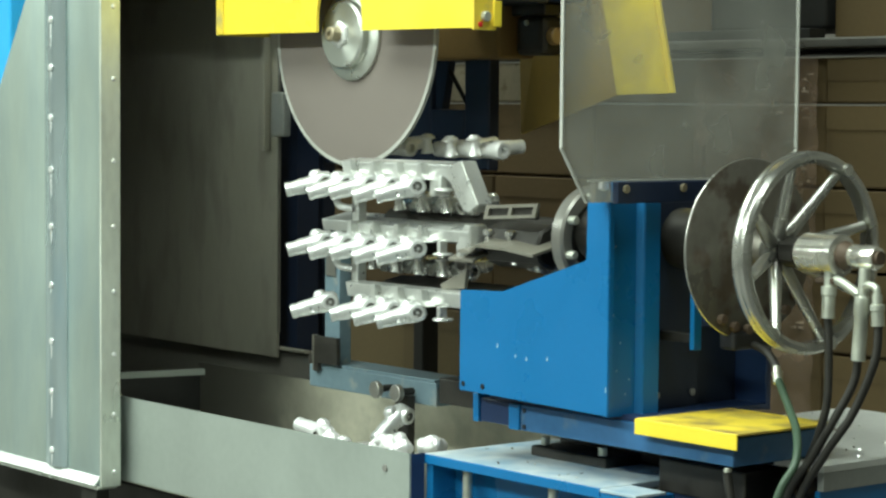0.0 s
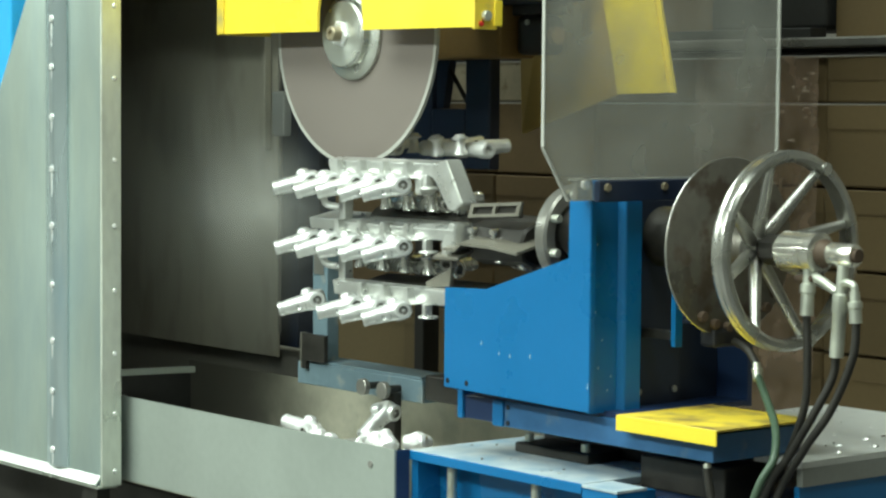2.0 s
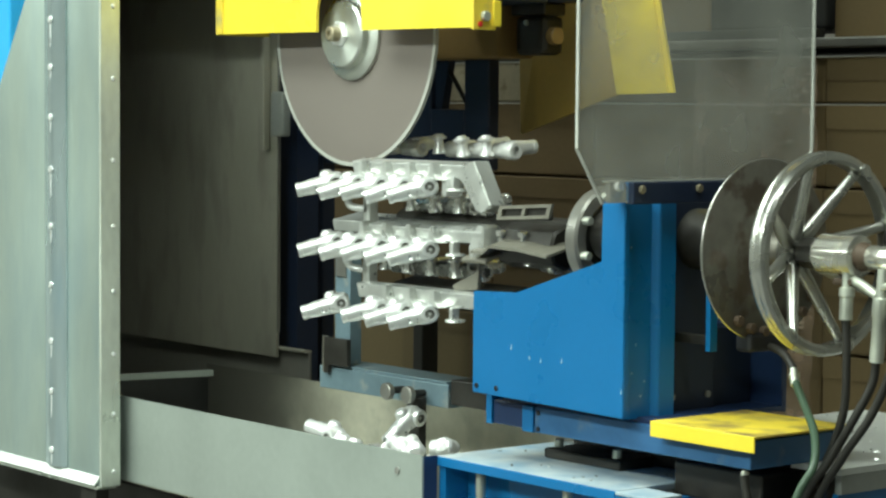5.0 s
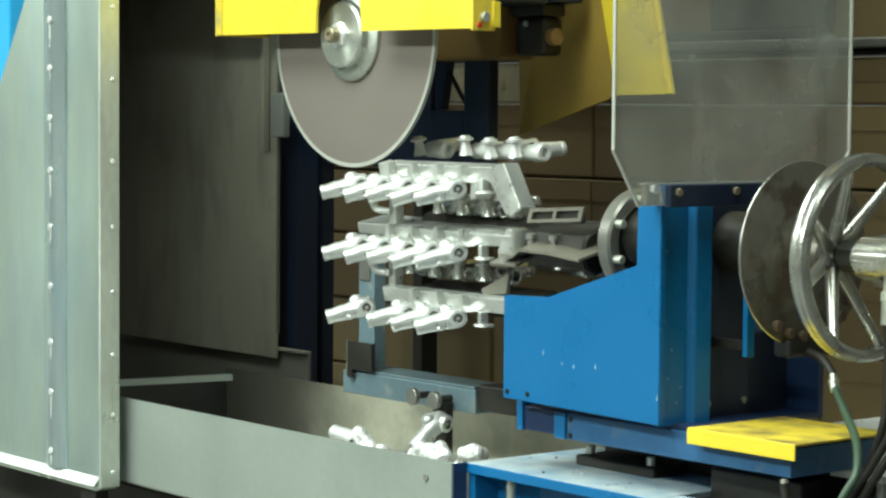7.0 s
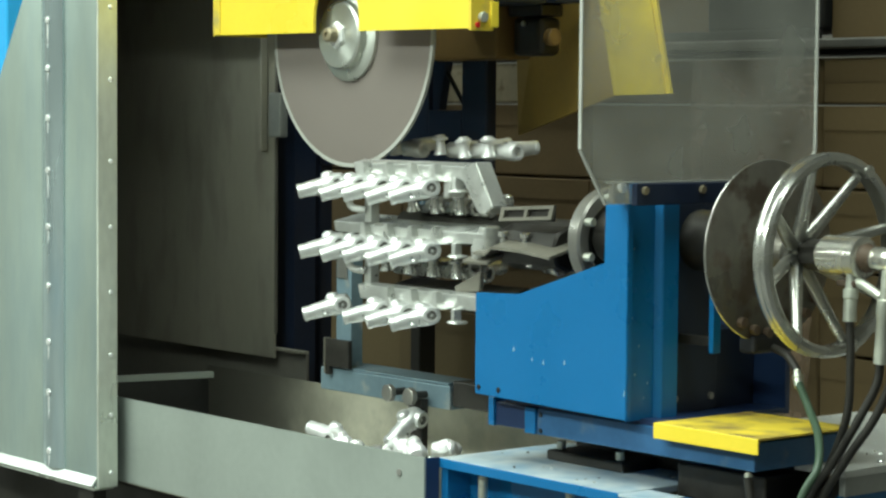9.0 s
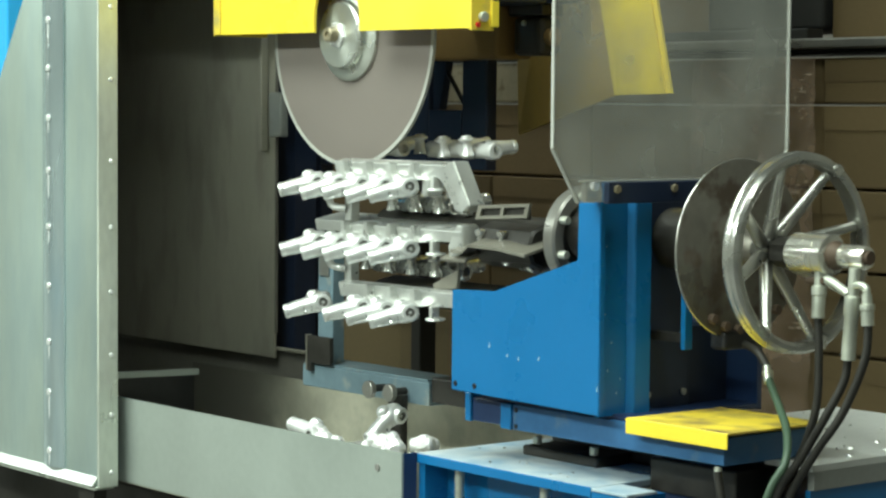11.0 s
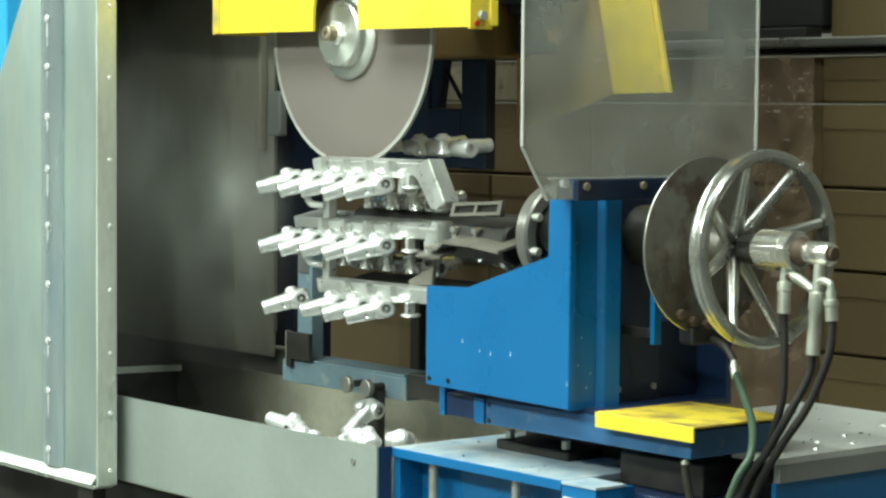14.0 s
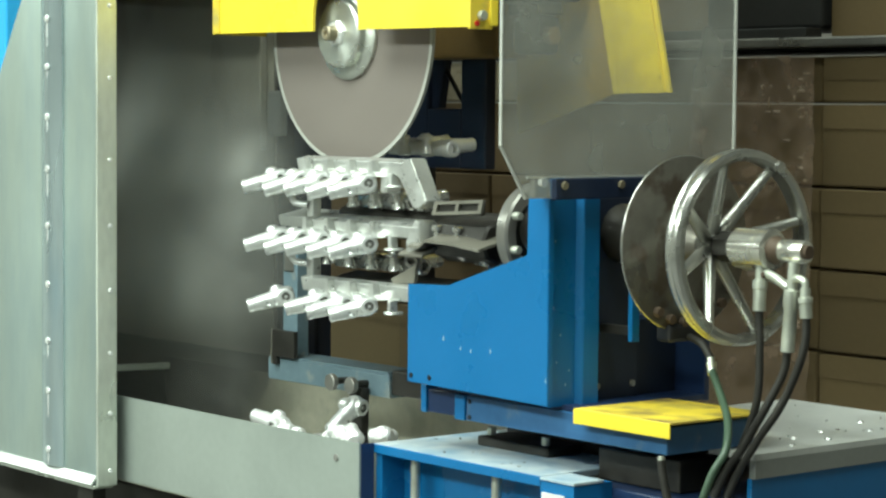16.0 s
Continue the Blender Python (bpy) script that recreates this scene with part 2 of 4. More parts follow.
def prism(bm, pts, axis, a, b, bevel=0.0):
    """A plate: an outline in the two other axes (in order), from a to b along the axis."""
    def place(p, c):
        q = list(p)
        q.insert(axis, c)
        return q
    lo, hi = [bm.verts.new(place(p, a)) for p in pts], [bm.verts.new(place(p, b)) for p in pts]
    faces = [bm.faces.new(lo), bm.faces.new(hi)]
    k = len(pts)
    for i in range(k):
        faces.append(bm.faces.new((lo[i], lo[(i + 1) % k], hi[(i + 1) % k], hi[i])))
    bmesh.ops.recalc_face_normals(bm, faces=faces)
    if bevel:
        bmesh.ops.bevel(bm, geom=list({e for f in faces for e in f.edges}), offset=bevel, segments=2, affect="EDGES")
    return bm


def lathe(bm, profile, p0, way, seg=32, smooth=True):
    """A turned piece: rows of (distance along the axis, radius) from p0 along way."""
    way = Vector(way).normalized()
    u = way.orthogonal().normalized()
    if abs(way.z) < 0.9:
        u = Vector((0, 0, 1)) - way * way.z
        u.normalize()
    v = way.cross(u)
    rings = []
    for s, r in profile:
        c = Vector(p0) + way * s
        if r < 1e-5:
            rings.append([bm.verts.new(c)])
        else:
            rings.append([bm.verts.new(c + u * (r * math.cos(2 * math.pi * i / seg)) + v * (r * math.sin(2 * math.pi * i / seg))) for i in range(seg)])
    for a, b in zip(rings, rings[1:]):
        for i in range(seg):
            j = (i + 1) % seg
            if len(a) == 1 and len(b) == 1:
                continue
            if len(a) == 1:
                f = bm.faces.new((a[0], b[j], b[i]))
            elif len(b) == 1:
                f = bm.faces.new((a[i], a[j], b[0]))
            else:
                f = bm.faces.new((a[i], a[j], b[j], b[i]))
            f.smooth = smooth
    return bm


def cyl(bm, p0, p1, r0, r1=None, seg=20):
    d = Vector(p1) - Vector(p0)
    r1 = r0 if r1 is None else r1
    c = min(r0, r1, d.length) * 0.12
    return lathe(bm, [(0, 0), (0, r0 - c), (c, r0), (d.length - c, r1), (d.length, r1 - c), (d.length, 0)], p0, d, seg)


def tube(bm, pts, r, seg=12, steps=8):
    """A hose through points, smoothly."""
    ps = [Vector(p) for p in pts]
    line = []
    for i in range(len(ps) - 1):
        a, b = ps[max(i - 1, 0)], ps[min(i + 2, len(ps) - 1)]
        for k in range(steps):
            t = k / steps
            p, q = ps[i], ps[i + 1]
            m0, m1 = (q - a) / 2, (b - p) / 2
            line.append((2 * t**3 - 3 * t**2 + 1) * p + (t**3 - 2 * t**2 + t) * m0 + (-2 * t**3 + 3 * t**2) * q + (t**3 - t**2) * m1)
    line.append(ps[-1])
    last = None
    for i, p in enumerate(line):
        w = (line[min(i + 1, len(line) - 1)] - line[max(i - 1, 0)]).normalized()
        u = Vector((0, 1, 0)) - w * w.y
        u.normalize()
        v = w.cross(u)
        ring = [bm.verts.new(p + u * (r * math.cos(2 * math.pi * k / seg)) + v * (r * math.sin(2 * math.pi * k / seg))) for k in range(seg)]
        if last:
            for k in range(seg):
                bm.faces.new((last[k], last[(k + 1) % seg], ring[(k + 1) % seg], ring[k])).smooth = True
        last = ring
    return bm


def torus(bm, c, R, r, segs=72, ring=14):
    """A rim round the x axis."""
    rows = []
    for i in range(segs):
        a = 2 * math.pi * i / segs
        rows.append([bm.verts.new((c[0] + r * math.sin(2 * math.pi * k / ring), c[1] + (R + r * math.cos(2 * math.pi * k / ring)) * math.cos(a), c[2] + (R + r * math.cos(2 * math.pi * k / ring)) * math.sin(a))) for k in range(ring)])
    for i in range(segs):
        for k in range(ring):
            bm.faces.new((rows[i][k], rows[i][(k + 1) % ring], rows[(i + 1) % segs][(k + 1) % ring], rows[(i + 1) % segs][k])).smooth = True
    return bm


def thing(name, x, y, z, label, category, group="", kind=""):
    ob = new(name)
    ob.empty_display_size = 0.05
    ob.location = (x, y, z)
    return tagged(ob, label, category, group, kind)


def root_of(ob):
    while ob.parent:
        ob = ob.parent
    return ob


def crease(bm):
    """Smooth shading stops at the sharp edges."""
    for e in bm.edges:
        if len(e.link_faces) == 2 and e.calc_face_angle(0) > 0.6:
            e.smooth = False


def part(name, bm, material, parent, label="", data=None, at=None):
    """Links a bmesh, built in world coordinates, as one mesh under a thing or a part. With at, the mesh is in its own space."""
    if data is None:
        if at is None:
            bmesh.ops.translate(bm, verts=bm.verts[:], vec=-root_of(parent).location)
        bmesh.ops.recalc_face_normals(bm, faces=bm.faces[:])
        crease(bm)
        data = bpy.data.meshes.new(name)
        bm.to_mesh(data)
        bm.free()
        data.materials.append(material)
    ob = new(name, data)
    ob.parent = parent
    if at is not None:
        ob.matrix_basis = Matrix.Translation(-root_of(parent).location) @ at
    return tagged(ob, label)


def solid(name, bm, material, label, category, kind="", group=""):
    """A thing of one mesh, with its origin at the middle of its base."""
    xs, ys, zs = zip(*[v.co for v in bm.verts])
    c = Vector(((min(xs) + max(xs)) / 2, (min(ys) + max(ys)) / 2, min(zs)))
    bmesh.ops.translate(bm, verts=bm.verts[:], vec=-c)
    bmesh.ops.recalc_face_normals(bm, faces=bm.faces[:])
    data = bpy.data.meshes.new(name)
    bm.to_mesh(data)
    bm.free()
    data.materials.append(material)
    ob = new(name, data)
    ob.location = c
    return tagged(ob, label, category, group, kind)


def B():
    return bmesh.new()


MOVING = []

# ---- the hall ----
solid("floor", box(B(), -7, 8, -8, 3.2, -0.2, 0), FLOOR, "worn grey concrete factory floor", "floor", "structure")
solid("ceiling", box(B(), -7, 8, -8, 3.2, 4.2, 4.4), CEIL, "grey factory ceiling deck", "ceiling", "structure")
solid("wall_north", box(B(), -7, 8, 3.0, 3.2, 0.002, 4.198), WALLM, "painted block wall of the hall", "wall", "structure")
solid("wall_south", box(B(), -7, 8, -8, -7.8, 0.002, 4.198), WALLM, "painted block wall of the hall", "wall", "structure")
solid("wall_west", box(B(), -7, -6.8, -7.798, 2.998, 0.002, 4.198), WALLM, "painted block wall of the hall", "wall", "structure")
solid("wall_east", box(B(), 7.8, 8, -7.798, 2.998, 0.002, 4.198), WALLM, "painted block wall of the hall", "wall", "structure")
# Housings for the added lamps, none of them in view.
for x, y, z, sx, sy, w in TUBES:
    t = thing("added_ceiling_light", x, y, 4.2, "white fluorescent fixture out of view, added to light the machine", "ceiling light", "ceiling lights")
    part("housing", box(B(), x - sx / 2 - 0.03, x + sx / 2 + 0.03, y - sy / 2 - 0.03, y + sy / 2 + 0.03, z, z + 0.08, 0.004), PAPER, t)
    for dx in (-0.9, 0.9):
        part("hanger", cyl(B(), (x + dx, y, z + 0.08), (x + dx, y, 4.2), 0.006, seg=8), STEEL, t)


# ---- cartons on the rack behind the machine ----
def carton(x0, x1, z0, z1, y, material, depth=0.4):
    t = thing("cardboard_box", (x0 + x1) / 2, y + depth / 2, z0, "closed brown cardboard carton stacked on a rack", "box", "stacked cartons")
    part("body", box(B(), x0 + 0.003, x1 - 0.003, y, y + depth, z0 + 0.003, z1 - 0.003, 0.006), material, t)
    if z1 - z0 > 0.3:
        part("tape", box(B(), x0 + 0.004, x1 - 0.004, y - 0.0015, y + 0.02, (z0 + z1) / 2 - 0.02, (z0 + z1) / 2 + 0.02), TAPE, t)
    else:
        # the outer flap, folded down a little proud of the side
        part("flap", box(B(), x0 + 0.006, x1 - 0.006, y - 0.0025, y - 0.0005, z1 - 0.062, z1 - 0.006), material, t)


COURSES = [AX - 1.15, AX - 0.943, AX - 0.735, AX - 0.530, AX - 0.328, AX - 0.122, AX - 0.004]
for c in range(9):
    for r in range(6):
        x1 = -0.216 - 0.42 * (c - 1)
        if c == 0:
            x1 = 0.30
            x0 = -0.206
        else:
            x0 = x1 - 0.42
        j = random.uniform(-0.006, 0.006)
        carton(x0, x1, COURSES[r], COURSES[r + 1], 1.6 + j + (0.015 if c else 0), CARD if c < 2 else CARD_LIT if c in (3, 4) and r == 5 else CARD_LIGHT if c > 2 and r < 2 else CARD_DARK)
for c in range(3):
    carton(0.306 + 0.5 * c, 0.80 + 0.5 * c, COURSES[2], COURSES[5], 1.62, CARD)
deck = thing("pallet_rack", 0, 1.8, 0, "dark steel pallet rack with cartons on it", "rack")
# Lighter steel stands in for the light on the beam's lip.
part("beam", box(B(), -4, 2, 1.56, 1.66, AX + 0.016, AX + 0.040, 0.005), STEEL, deck, "steel beam, its lit lip put into a lighter grey")
part("beam_back", box(B(), -4, -0.262, 1.60, 1.66, AX + 0.041, AX + 0.066, 0.003), BEAM, deck, "dark steel angle on the beam")
part("shelf", box(B(), -4, 2, 1.665, 2.1, AX + 0.012, AX + 0.03), BEAM, deck)
part("lower_shelf", box(B(), -4, 2, 1.58, 2.1, COURSES[0] - 0.06, COURSES[0]), BEAM, deck)
for x in (-3.98, 1.94):
    part("upright", box(B(), x, x + 0.06, 1.70, 1.78, 0, AX + 1.3, 0.004), BEAM, deck)
for x0, x1, m in ((-3.9, -3.0, CARD_DARK), (-2.98, -2.1, CARD_DARK), (-2.08, -1.2, CARD_DARK), (-1.18, -0.67, CARD_DARK), (-0.255, 0.5, CARD), (0.52, 1.3, CARD)):
    carton(x0, x1, AX + 0.031, AX + 0.45, 1.68, m)
part("strut", box(B(), -1.665, -1.620, 1.47, 1.53, 0, AX + 0.016, 0.004), BEAM, deck, "dark steel strut")
solid("plastic_crate", box(B(), -0.66, -0.265, 1.66, 2.0, AX + 0.067, AX + 0.43, 0.008), BEAM, "dark grey plastic crate on the rack beam", "crate")
film = B()
g = 26
rows = [[film.verts.new((-0.64 + 0.42 * i / g, 1.585 - 0.010 * noise.noise(Vector((i * 0.9, k * 0.35, 3))) - 0.008 * noise.noise(Vector((i * 2.1, k * 1.3, 8))), COURSES[1] + (COURSES[6] - COURSES[1]) * k / 40)) for i in range(g + 1)] for k in range(41)]
for k in range(40):
    for i in range(g):
        film.faces.new((rows[k][i], rows[k][i + 1], rows[k + 1][i + 1], rows[k + 1][i])).smooth = True
wrap = thing("stretch_wrap", -0.43, 1.585, COURSES[1], "crinkled clear stretch wrap round stacked cartons", "plastic wrap")
part("sheet", film, WRAP, wrap)
glints = B()
for k in range(45):
    # pale flecks painted as glints, most of them along the edges and the carton tops
    x = -0.45 + 0.22 * random.random() ** 0.7 if k % 3 else -0.245 + random.uniform(-0.02, 0.02)
    z = COURSES[2] + (COURSES[6] - COURSES[2]) * random.random() if k % 4 else AX + random.uniform(-0.16, -0.08)
    w, h = 0.004 + 0.013 * random.random() ** 2, random.uniform(0.002, 0.0055)
    if k % 5 == 0:
        w, h = h, w * 1.6
    y, tip = 1.562 + random.uniform(-0.004, 0.002), random.uniform(0.001, 0.004)
    v = [glints.verts.new(p) for p in ((x - w, y + tip, z - h), (x + w, y, z - h * 0.6), (x + w * 0.8, y + tip, z + h), (x - w * 0.7, y, z + h * 0.7), (x, y - tip, z))]
    for i in range(4):
        glints.faces.new((v[i], v[(i + 1) % 4], v[4]))
tagged(part("crease", glints, GLINT, wrap), "pale flecks built as glints on the plastic film", kind="stuff")

# ---- the machine's frame, hood and panels ----
panel = thing("enclosure_panel", -0.9, -0.27, 0, "tall galvanized steel enclosure panel with a riveted joint strip", "panel")
part("sheet", prism(B(), [(-1.2, AX - 0.913), (-0.468, AX - 0.913), (-0.468, AX + 0.5), (-0.52, AX + 0.5), (-0.772, AX + 0.083), (-0.886, AX - 0.096), (-1.2, AX - 0.6)], 1, -0.290, -0.284), GALV, panel)
flange = part("edge_flange", box(B(), -0.4675, -0.460, -0.292, -0.246, AX - 0.916, AX + 0.5, 0.002), GALV_EDGE, panel, "bright folded flange")
part("bottom_lip", prism(B(), [(-0.2908, AX - 0.893), (-0.2908, AX - 0.8975), (-0.302, AX - 0.9135), (-0.304, AX - 0.9105)], 0, -1.2, -0.4685), LIP, panel, "folded bottom lip, its highlight put into the colour")
part("bottom_flange", box(B(), -1.2, -0.4685, -0.297, -0.25, AX - 0.921, AX - 0.914, 0.002), GALV_EDGE, panel, "bright folded bottom flange")
bead = [(-0.684, -0.2905), (-0.684, -0.2930)] + [(-0.684 + 0.087 * u / 12, -0.2930 - 0.013 * math.sin(math.pi * u / 12) ** 1.6) for u in range(1, 12)] + [(-0.597, -0.2930), (-0.597, -0.2905)]
bm = prism(B(), bead, 2, AX - 0.892, AX + 0.2)
for f in bm.faces:
    f.smooth = abs(f.normal.z) < 0.5
strip = part("joint_strip", bm, STRIP, panel, "rounded blue grey joint strip")
for z in (0.037, -0.062, -0.165, -0.273, -0.39, -0.513, -0.63, -0.735, -0.858):
    part("rivet", lathe(B(), [(0, 0.0078), (0.003, 0.0068), (0.0048, 0)], (-0.637, -0.3056, AX + z), (0, -1, 0), 14), RIVET, strip)
    # A pale sliver stands in for each rivet's drawn-out glint.
    part("scrape", prism(B(), [(-0.6395, AX + z - 0.009), (-0.6345, AX + z - 0.009), (-0.6355, AX + z - 0.03 - 0.02 * math.sin(z * 40)), (-0.638, AX + z - 0.038 - 0.02 * math.sin(z * 40))], 1, -0.3066, -0.3050), RIVET, strip, "bright streak built as the glint below a rivet")
for z in (0.06, -0.086, -0.251, -0.384, -0.516, -0.644, -0.767, -0.885):
    part("rivet", lathe(B(), [(0, 0.005), (0.003, 0.004), (0.004, 0)], (-0.4600, -0.262, AX + z), (1, 0, 0), 12), RIVET, flange)
part("leg", box(B(), -0.56, -0.50, -0.28, -0.25, 0, AX - 0.921), GREASE, panel)
part("leg", box(B(), -1.18, -1.12, -0.28, -0.25, 0, AX - 0.921), GREASE, panel)

cab = thing("control_cabinet", -1.13, -0.18, AX - 0.4, "bright blue steel cabinet beside the enclosure", "cabinet")
part("body", box(B(), -1.3, -0.975, -0.22, -0.14, AX - 0.4, AX + 0.6, 0.006), CYAN, cab)
part("bracket", box(B(), -1.25, -1.05, -0.2835, -0.2205, AX - 0.3, AX - 0.25), GREASE, cab)

hood = thing("dust_hood", -1.2, 0.37, 0, "dusty grey sheet metal dust hood beside the blade", "dust hood")
part("back_sheet", box(B(), -2.4, -0.760, 0.35, 0.356, AX - 0.717, AX + 0.6), HOOD, hood)
part("edge_fold", box(B(), -0.7595, -0.754, 0.349, 0.357, AX - 0.66, AX + 0.6, 0.002), SHADED_SHEET, hood)
part("guide_strip", box(B(), -0.80, -0.785, 0.33, 0.348, AX - 0.24, AX + 0.6, 0.002), HOOD, hood)
part("lower_sheet", box(B(), -2.4, -0.660, 0.37, 0.378, AX - 1.0, AX - 0.7005, 0.001), SHADED_SHEET, hood, "lower sheet, darkened for the shade under the hood")
part("ledge", box(B(), -2.4, -0.659, 0.3565, 0.378, AX - 0.7, AX - 0.694, 0.001), HOOD, hood)
# Hidden sheet added to shade the left of the hood.
part("front_sheet", box(B(), -2.389, -0.95, -0.13, -0.125, AX - 0.9, AX + 0.6), HOOD, hood)
part("end_sheet", box(B(), -2.4, -2.39, -0.24, 0.349, AX - 0.9, AX + 0.6), HOOD, hood)
# Header and roof are out of view, added to darken the hood's top.
part("front_header", box(B(), -0.949, -0.385, -0.13, -0.125, AX + 0.15, AX + 0.6), HOOD, hood)
part("roof_sheet", box(B(), -2.4, -0.38, -0.24, 0.37, AX + 0.601, AX + 0.61), HOOD, hood)
part("leg", box(B(), -0.81, -0.75, 0.40, 0.46, 0, AX + 0.5), INK, hood)
part("leg", box(B(), -2.36, -2.3, 0.40, 0.46, 0, AX - 0.5), GREASE, hood)
solid("bracket_plate", box(B(), -0.752, -0.702, 0.325, 0.348, AX - 0.207, AX - 0.105, 0.005), BED_EDGE, "grey blue bracket plate on the hood edge", "bracket")

frame_thing = thing("saw_frame", -0.6, 0.6, 0, "blue black welded saw frame behind the blade", "machine frame")
# The frame is carried up to AX + 1.5, out of view, to shade the cartons.
part("column", box(B(), -1.05, -0.790, 0.50, 0.54, 0, AX + 1.5, 0.006), INK, frame_thing)
part("head_plate", box(B(), -0.7895, -0.385, 0.50, 0.53, AX - 0.272, AX + 1.5, 0.004), INK, frame_thing)
part("lower_tie", box(B(), -0.3845, -0.2705, 0.50, 0.53, AX - 0.272, AX - 0.142, 0.003), INK, frame_thing)
part("upper_tie", box(B(), -0.3845, -0.2705, 0.50, 0.53, AX - 0.034, AX + 1.5, 0.003), INK, frame_thing)
part("head_post", box(B(), -0.270, -0.187, 0.50, 0.53, AX - 0.272, AX + 1.5, 0.004), INK, frame_thing)
part("gusset", prism(B(), [(-0.374, AX - 0.141), (-0.352, AX - 0.141), (-0.330, AX - 0.036), (-0.374, AX - 0.036)], 1, 0.505, 0.525), INK, frame_thing)
part("brace", cyl(B(), (-0.345, 0.515, AX - 0.05), (-0.265, 0.515, AX - 0.145), 0.005), BLACK, frame_thing)
part("cross_beam", box(B(), -0.30, 0.12, 0.42, 0.49, AX + 0.076, AX + 0.12, 0.004), INK, frame_thing)
part("arbor_arm", box(B(), -0.12, 0.12, 0.06, 0.40, AX + 0.07, AX + 0.40, 0.01), INK, frame_thing)
bc = thing("belt_cover", -0.2, 0.44, AX - 0.036, "brown painted belt cover behind the yellow guard", "cover")
part("body", box(B(), -0.36, -0.040, 0.40, 0.498, AX - 0.036, AX + 0.0745, 0.006), BROWN, bc)
mo = thing("motor", 0.0, 0.45, AX - 0.03, "dark electric motor hung below a blue beam", "motor")
part("housing", box(B(), -0.025, 0.062, 0.43, 0.49, AX - 0.030, AX + 0.050, 0.012), GREASE, mo)
part("flange", box(B(), -0.032, 0.072, 0.425, 0.485, AX + 0.0505, AX + 0.0755, 0.004), GREASE, mo)
part("shaft_boss", cyl(B(), (0.062, 0.455, AX + 0.008), (0.082, 0.455, AX + 0.008), 0.018), BROWN, mo, "rusty shaft boss")
part("bolt", cyl(B(), (0.015, 0.424, AX + 0.036), (0.015, 0.43, AX + 0.036), 0.006), FITTING, mo)

ch = thing("yellow_chute", 0.2, 0.55, AX - 0.18, "tapered yellow sheet metal chute behind the clear guard", "chute")
part("front_sheet", prism(B(), [(0.065, AX + 0.48), (0.225, AX + 0.48), (0.369, AX - 0.107), (0.208, AX - 0.110)], 1, 0.50, 0.506), YELLOW, ch)
left = B()
a, b_, c_, d_ = Vector((0.063, 0.503, AX + 0.48)), Vector((0.206, 0.503, AX - 0.110)), Vector((-0.265, 0.66, AX - 0.195)), Vector((-0.29, 0.66, AX + 0.48))
q0 = [left.verts.new(p) for p in (a, b_, c_, d_)]
q1 = [left.verts.new(p + Vector((0.003, 0.006, 0))) for p in (a, b_, c_, d_)]
left.faces.new(q0), left.faces.new(q1)
for i in range(4):
    left.faces.new((q0[i], q0[(i + 1) % 4], q1[(i + 1) % 4], q1[i]))
part("side_sheet", left, YELLOW_SHADED, ch, "yellow side sheet, its shade painted as ochre")
part("edge_rib", prism(B(), [(0.208, AX + 0.48), (0.213, AX + 0.48), (0.357, AX - 0.105), (0.352, AX - 0.105)], 1, 0.495, 0.4998), YELLOW, ch)
part("bolt", cyl(B(), (0.345, 0.496, AX - 0.078), (0.345, 0.50, AX - 0.078), 0.005), BLACK, ch)
# Block added out of view to keep lamplight off the cartons.
part("duct", box(B(), -0.29, 0.225, 0.505, 0.66, AX + 0.481, AX + 1.5, 0.004), YELLOW_SHADED, ch, "unseen ochre block above the chute, added to shade the cartons")
part("hanger", box(B(), 0.05, 0.2, 0.51, 0.56, AX + 0.36, AX + 0.48), NAVY, ch)

mb = thing("machine_base", -0.7, 0.03, 0, "near-black machine base under the sliding tray", "machine base")
# Near-black box that fills the dark region below panel and tray.
part("box", box(B(), -1.75, 0.25, -0.17, 0.24, 0, AX - 0.93, 0.004), GREASE, mb)
part("slide_rail", box(B(), -1.7, 0.24, -0.15, -0.11, AX - 0.9295, AX - 0.9145), GREASE, mb)
part("slide_rail", box(B(), -1.7, 0.24, 0.16, 0.20, AX - 0.9295, AX - 0.9145), GREASE, mb)

# ---- blade and its yellow guard ----
guard = thing("blade_guard", 0.05, 0.0, AX, "bright yellow painted steel blade guard with an arbor notch", "blade guard")
arc = [(0.045 + 0.072 * math.cos(a), AX + 0.03 + 0.085 * math.sin(a)) for a in [math.pi * (1 - i / 14) for i in range(15)]]
outline = [(-0.366, AX + 0.006), (-0.027, AX + 0.004)] + arc + [(0.117, AX + 0.004), (0.438, AX + 0.002), (0.438, AX + 0.33), (-0.366, AX + 0.33)]
part("front_plate", prism(B(), outline, 1, -0.072, -0.066), YELLOW, guard)
part("back_plate", box(B(), -0.366, 0.438, 0.050, 0.056, AX + 0.06, AX + 0.33), YELLOW, guard)
part("top_plate", box(B(), -0.366, 0.438, -0.066, 0.05, AX + 0.324, AX + 0.33), YELLOW, guard)
part("end_plate", box(B(), -0.372, -0.3665, -0.074, 0.056, AX + 0.004, AX + 0.33, 0.001), YELLOW_DULL, guard)
part("edge_fold", box(B(), -0.366, -0.347, -0.0745, -0.0725, AX + 0.006, AX + 0.33, 0.0008), YELLOW_DULL, guard, "darker yellow folded edge")
end = part("end_plate", box(B(), 0.4385, 0.446, -0.074, -0.022, AX - 0.002, AX + 0.33, 0.001), YELLOW_DULL, guard)
part("hinge_tab", box(B(), 0.4465, 0.452, -0.032, -0.014, AX + 0.004, AX + 0.05, 0.002), YELLOW, guard)
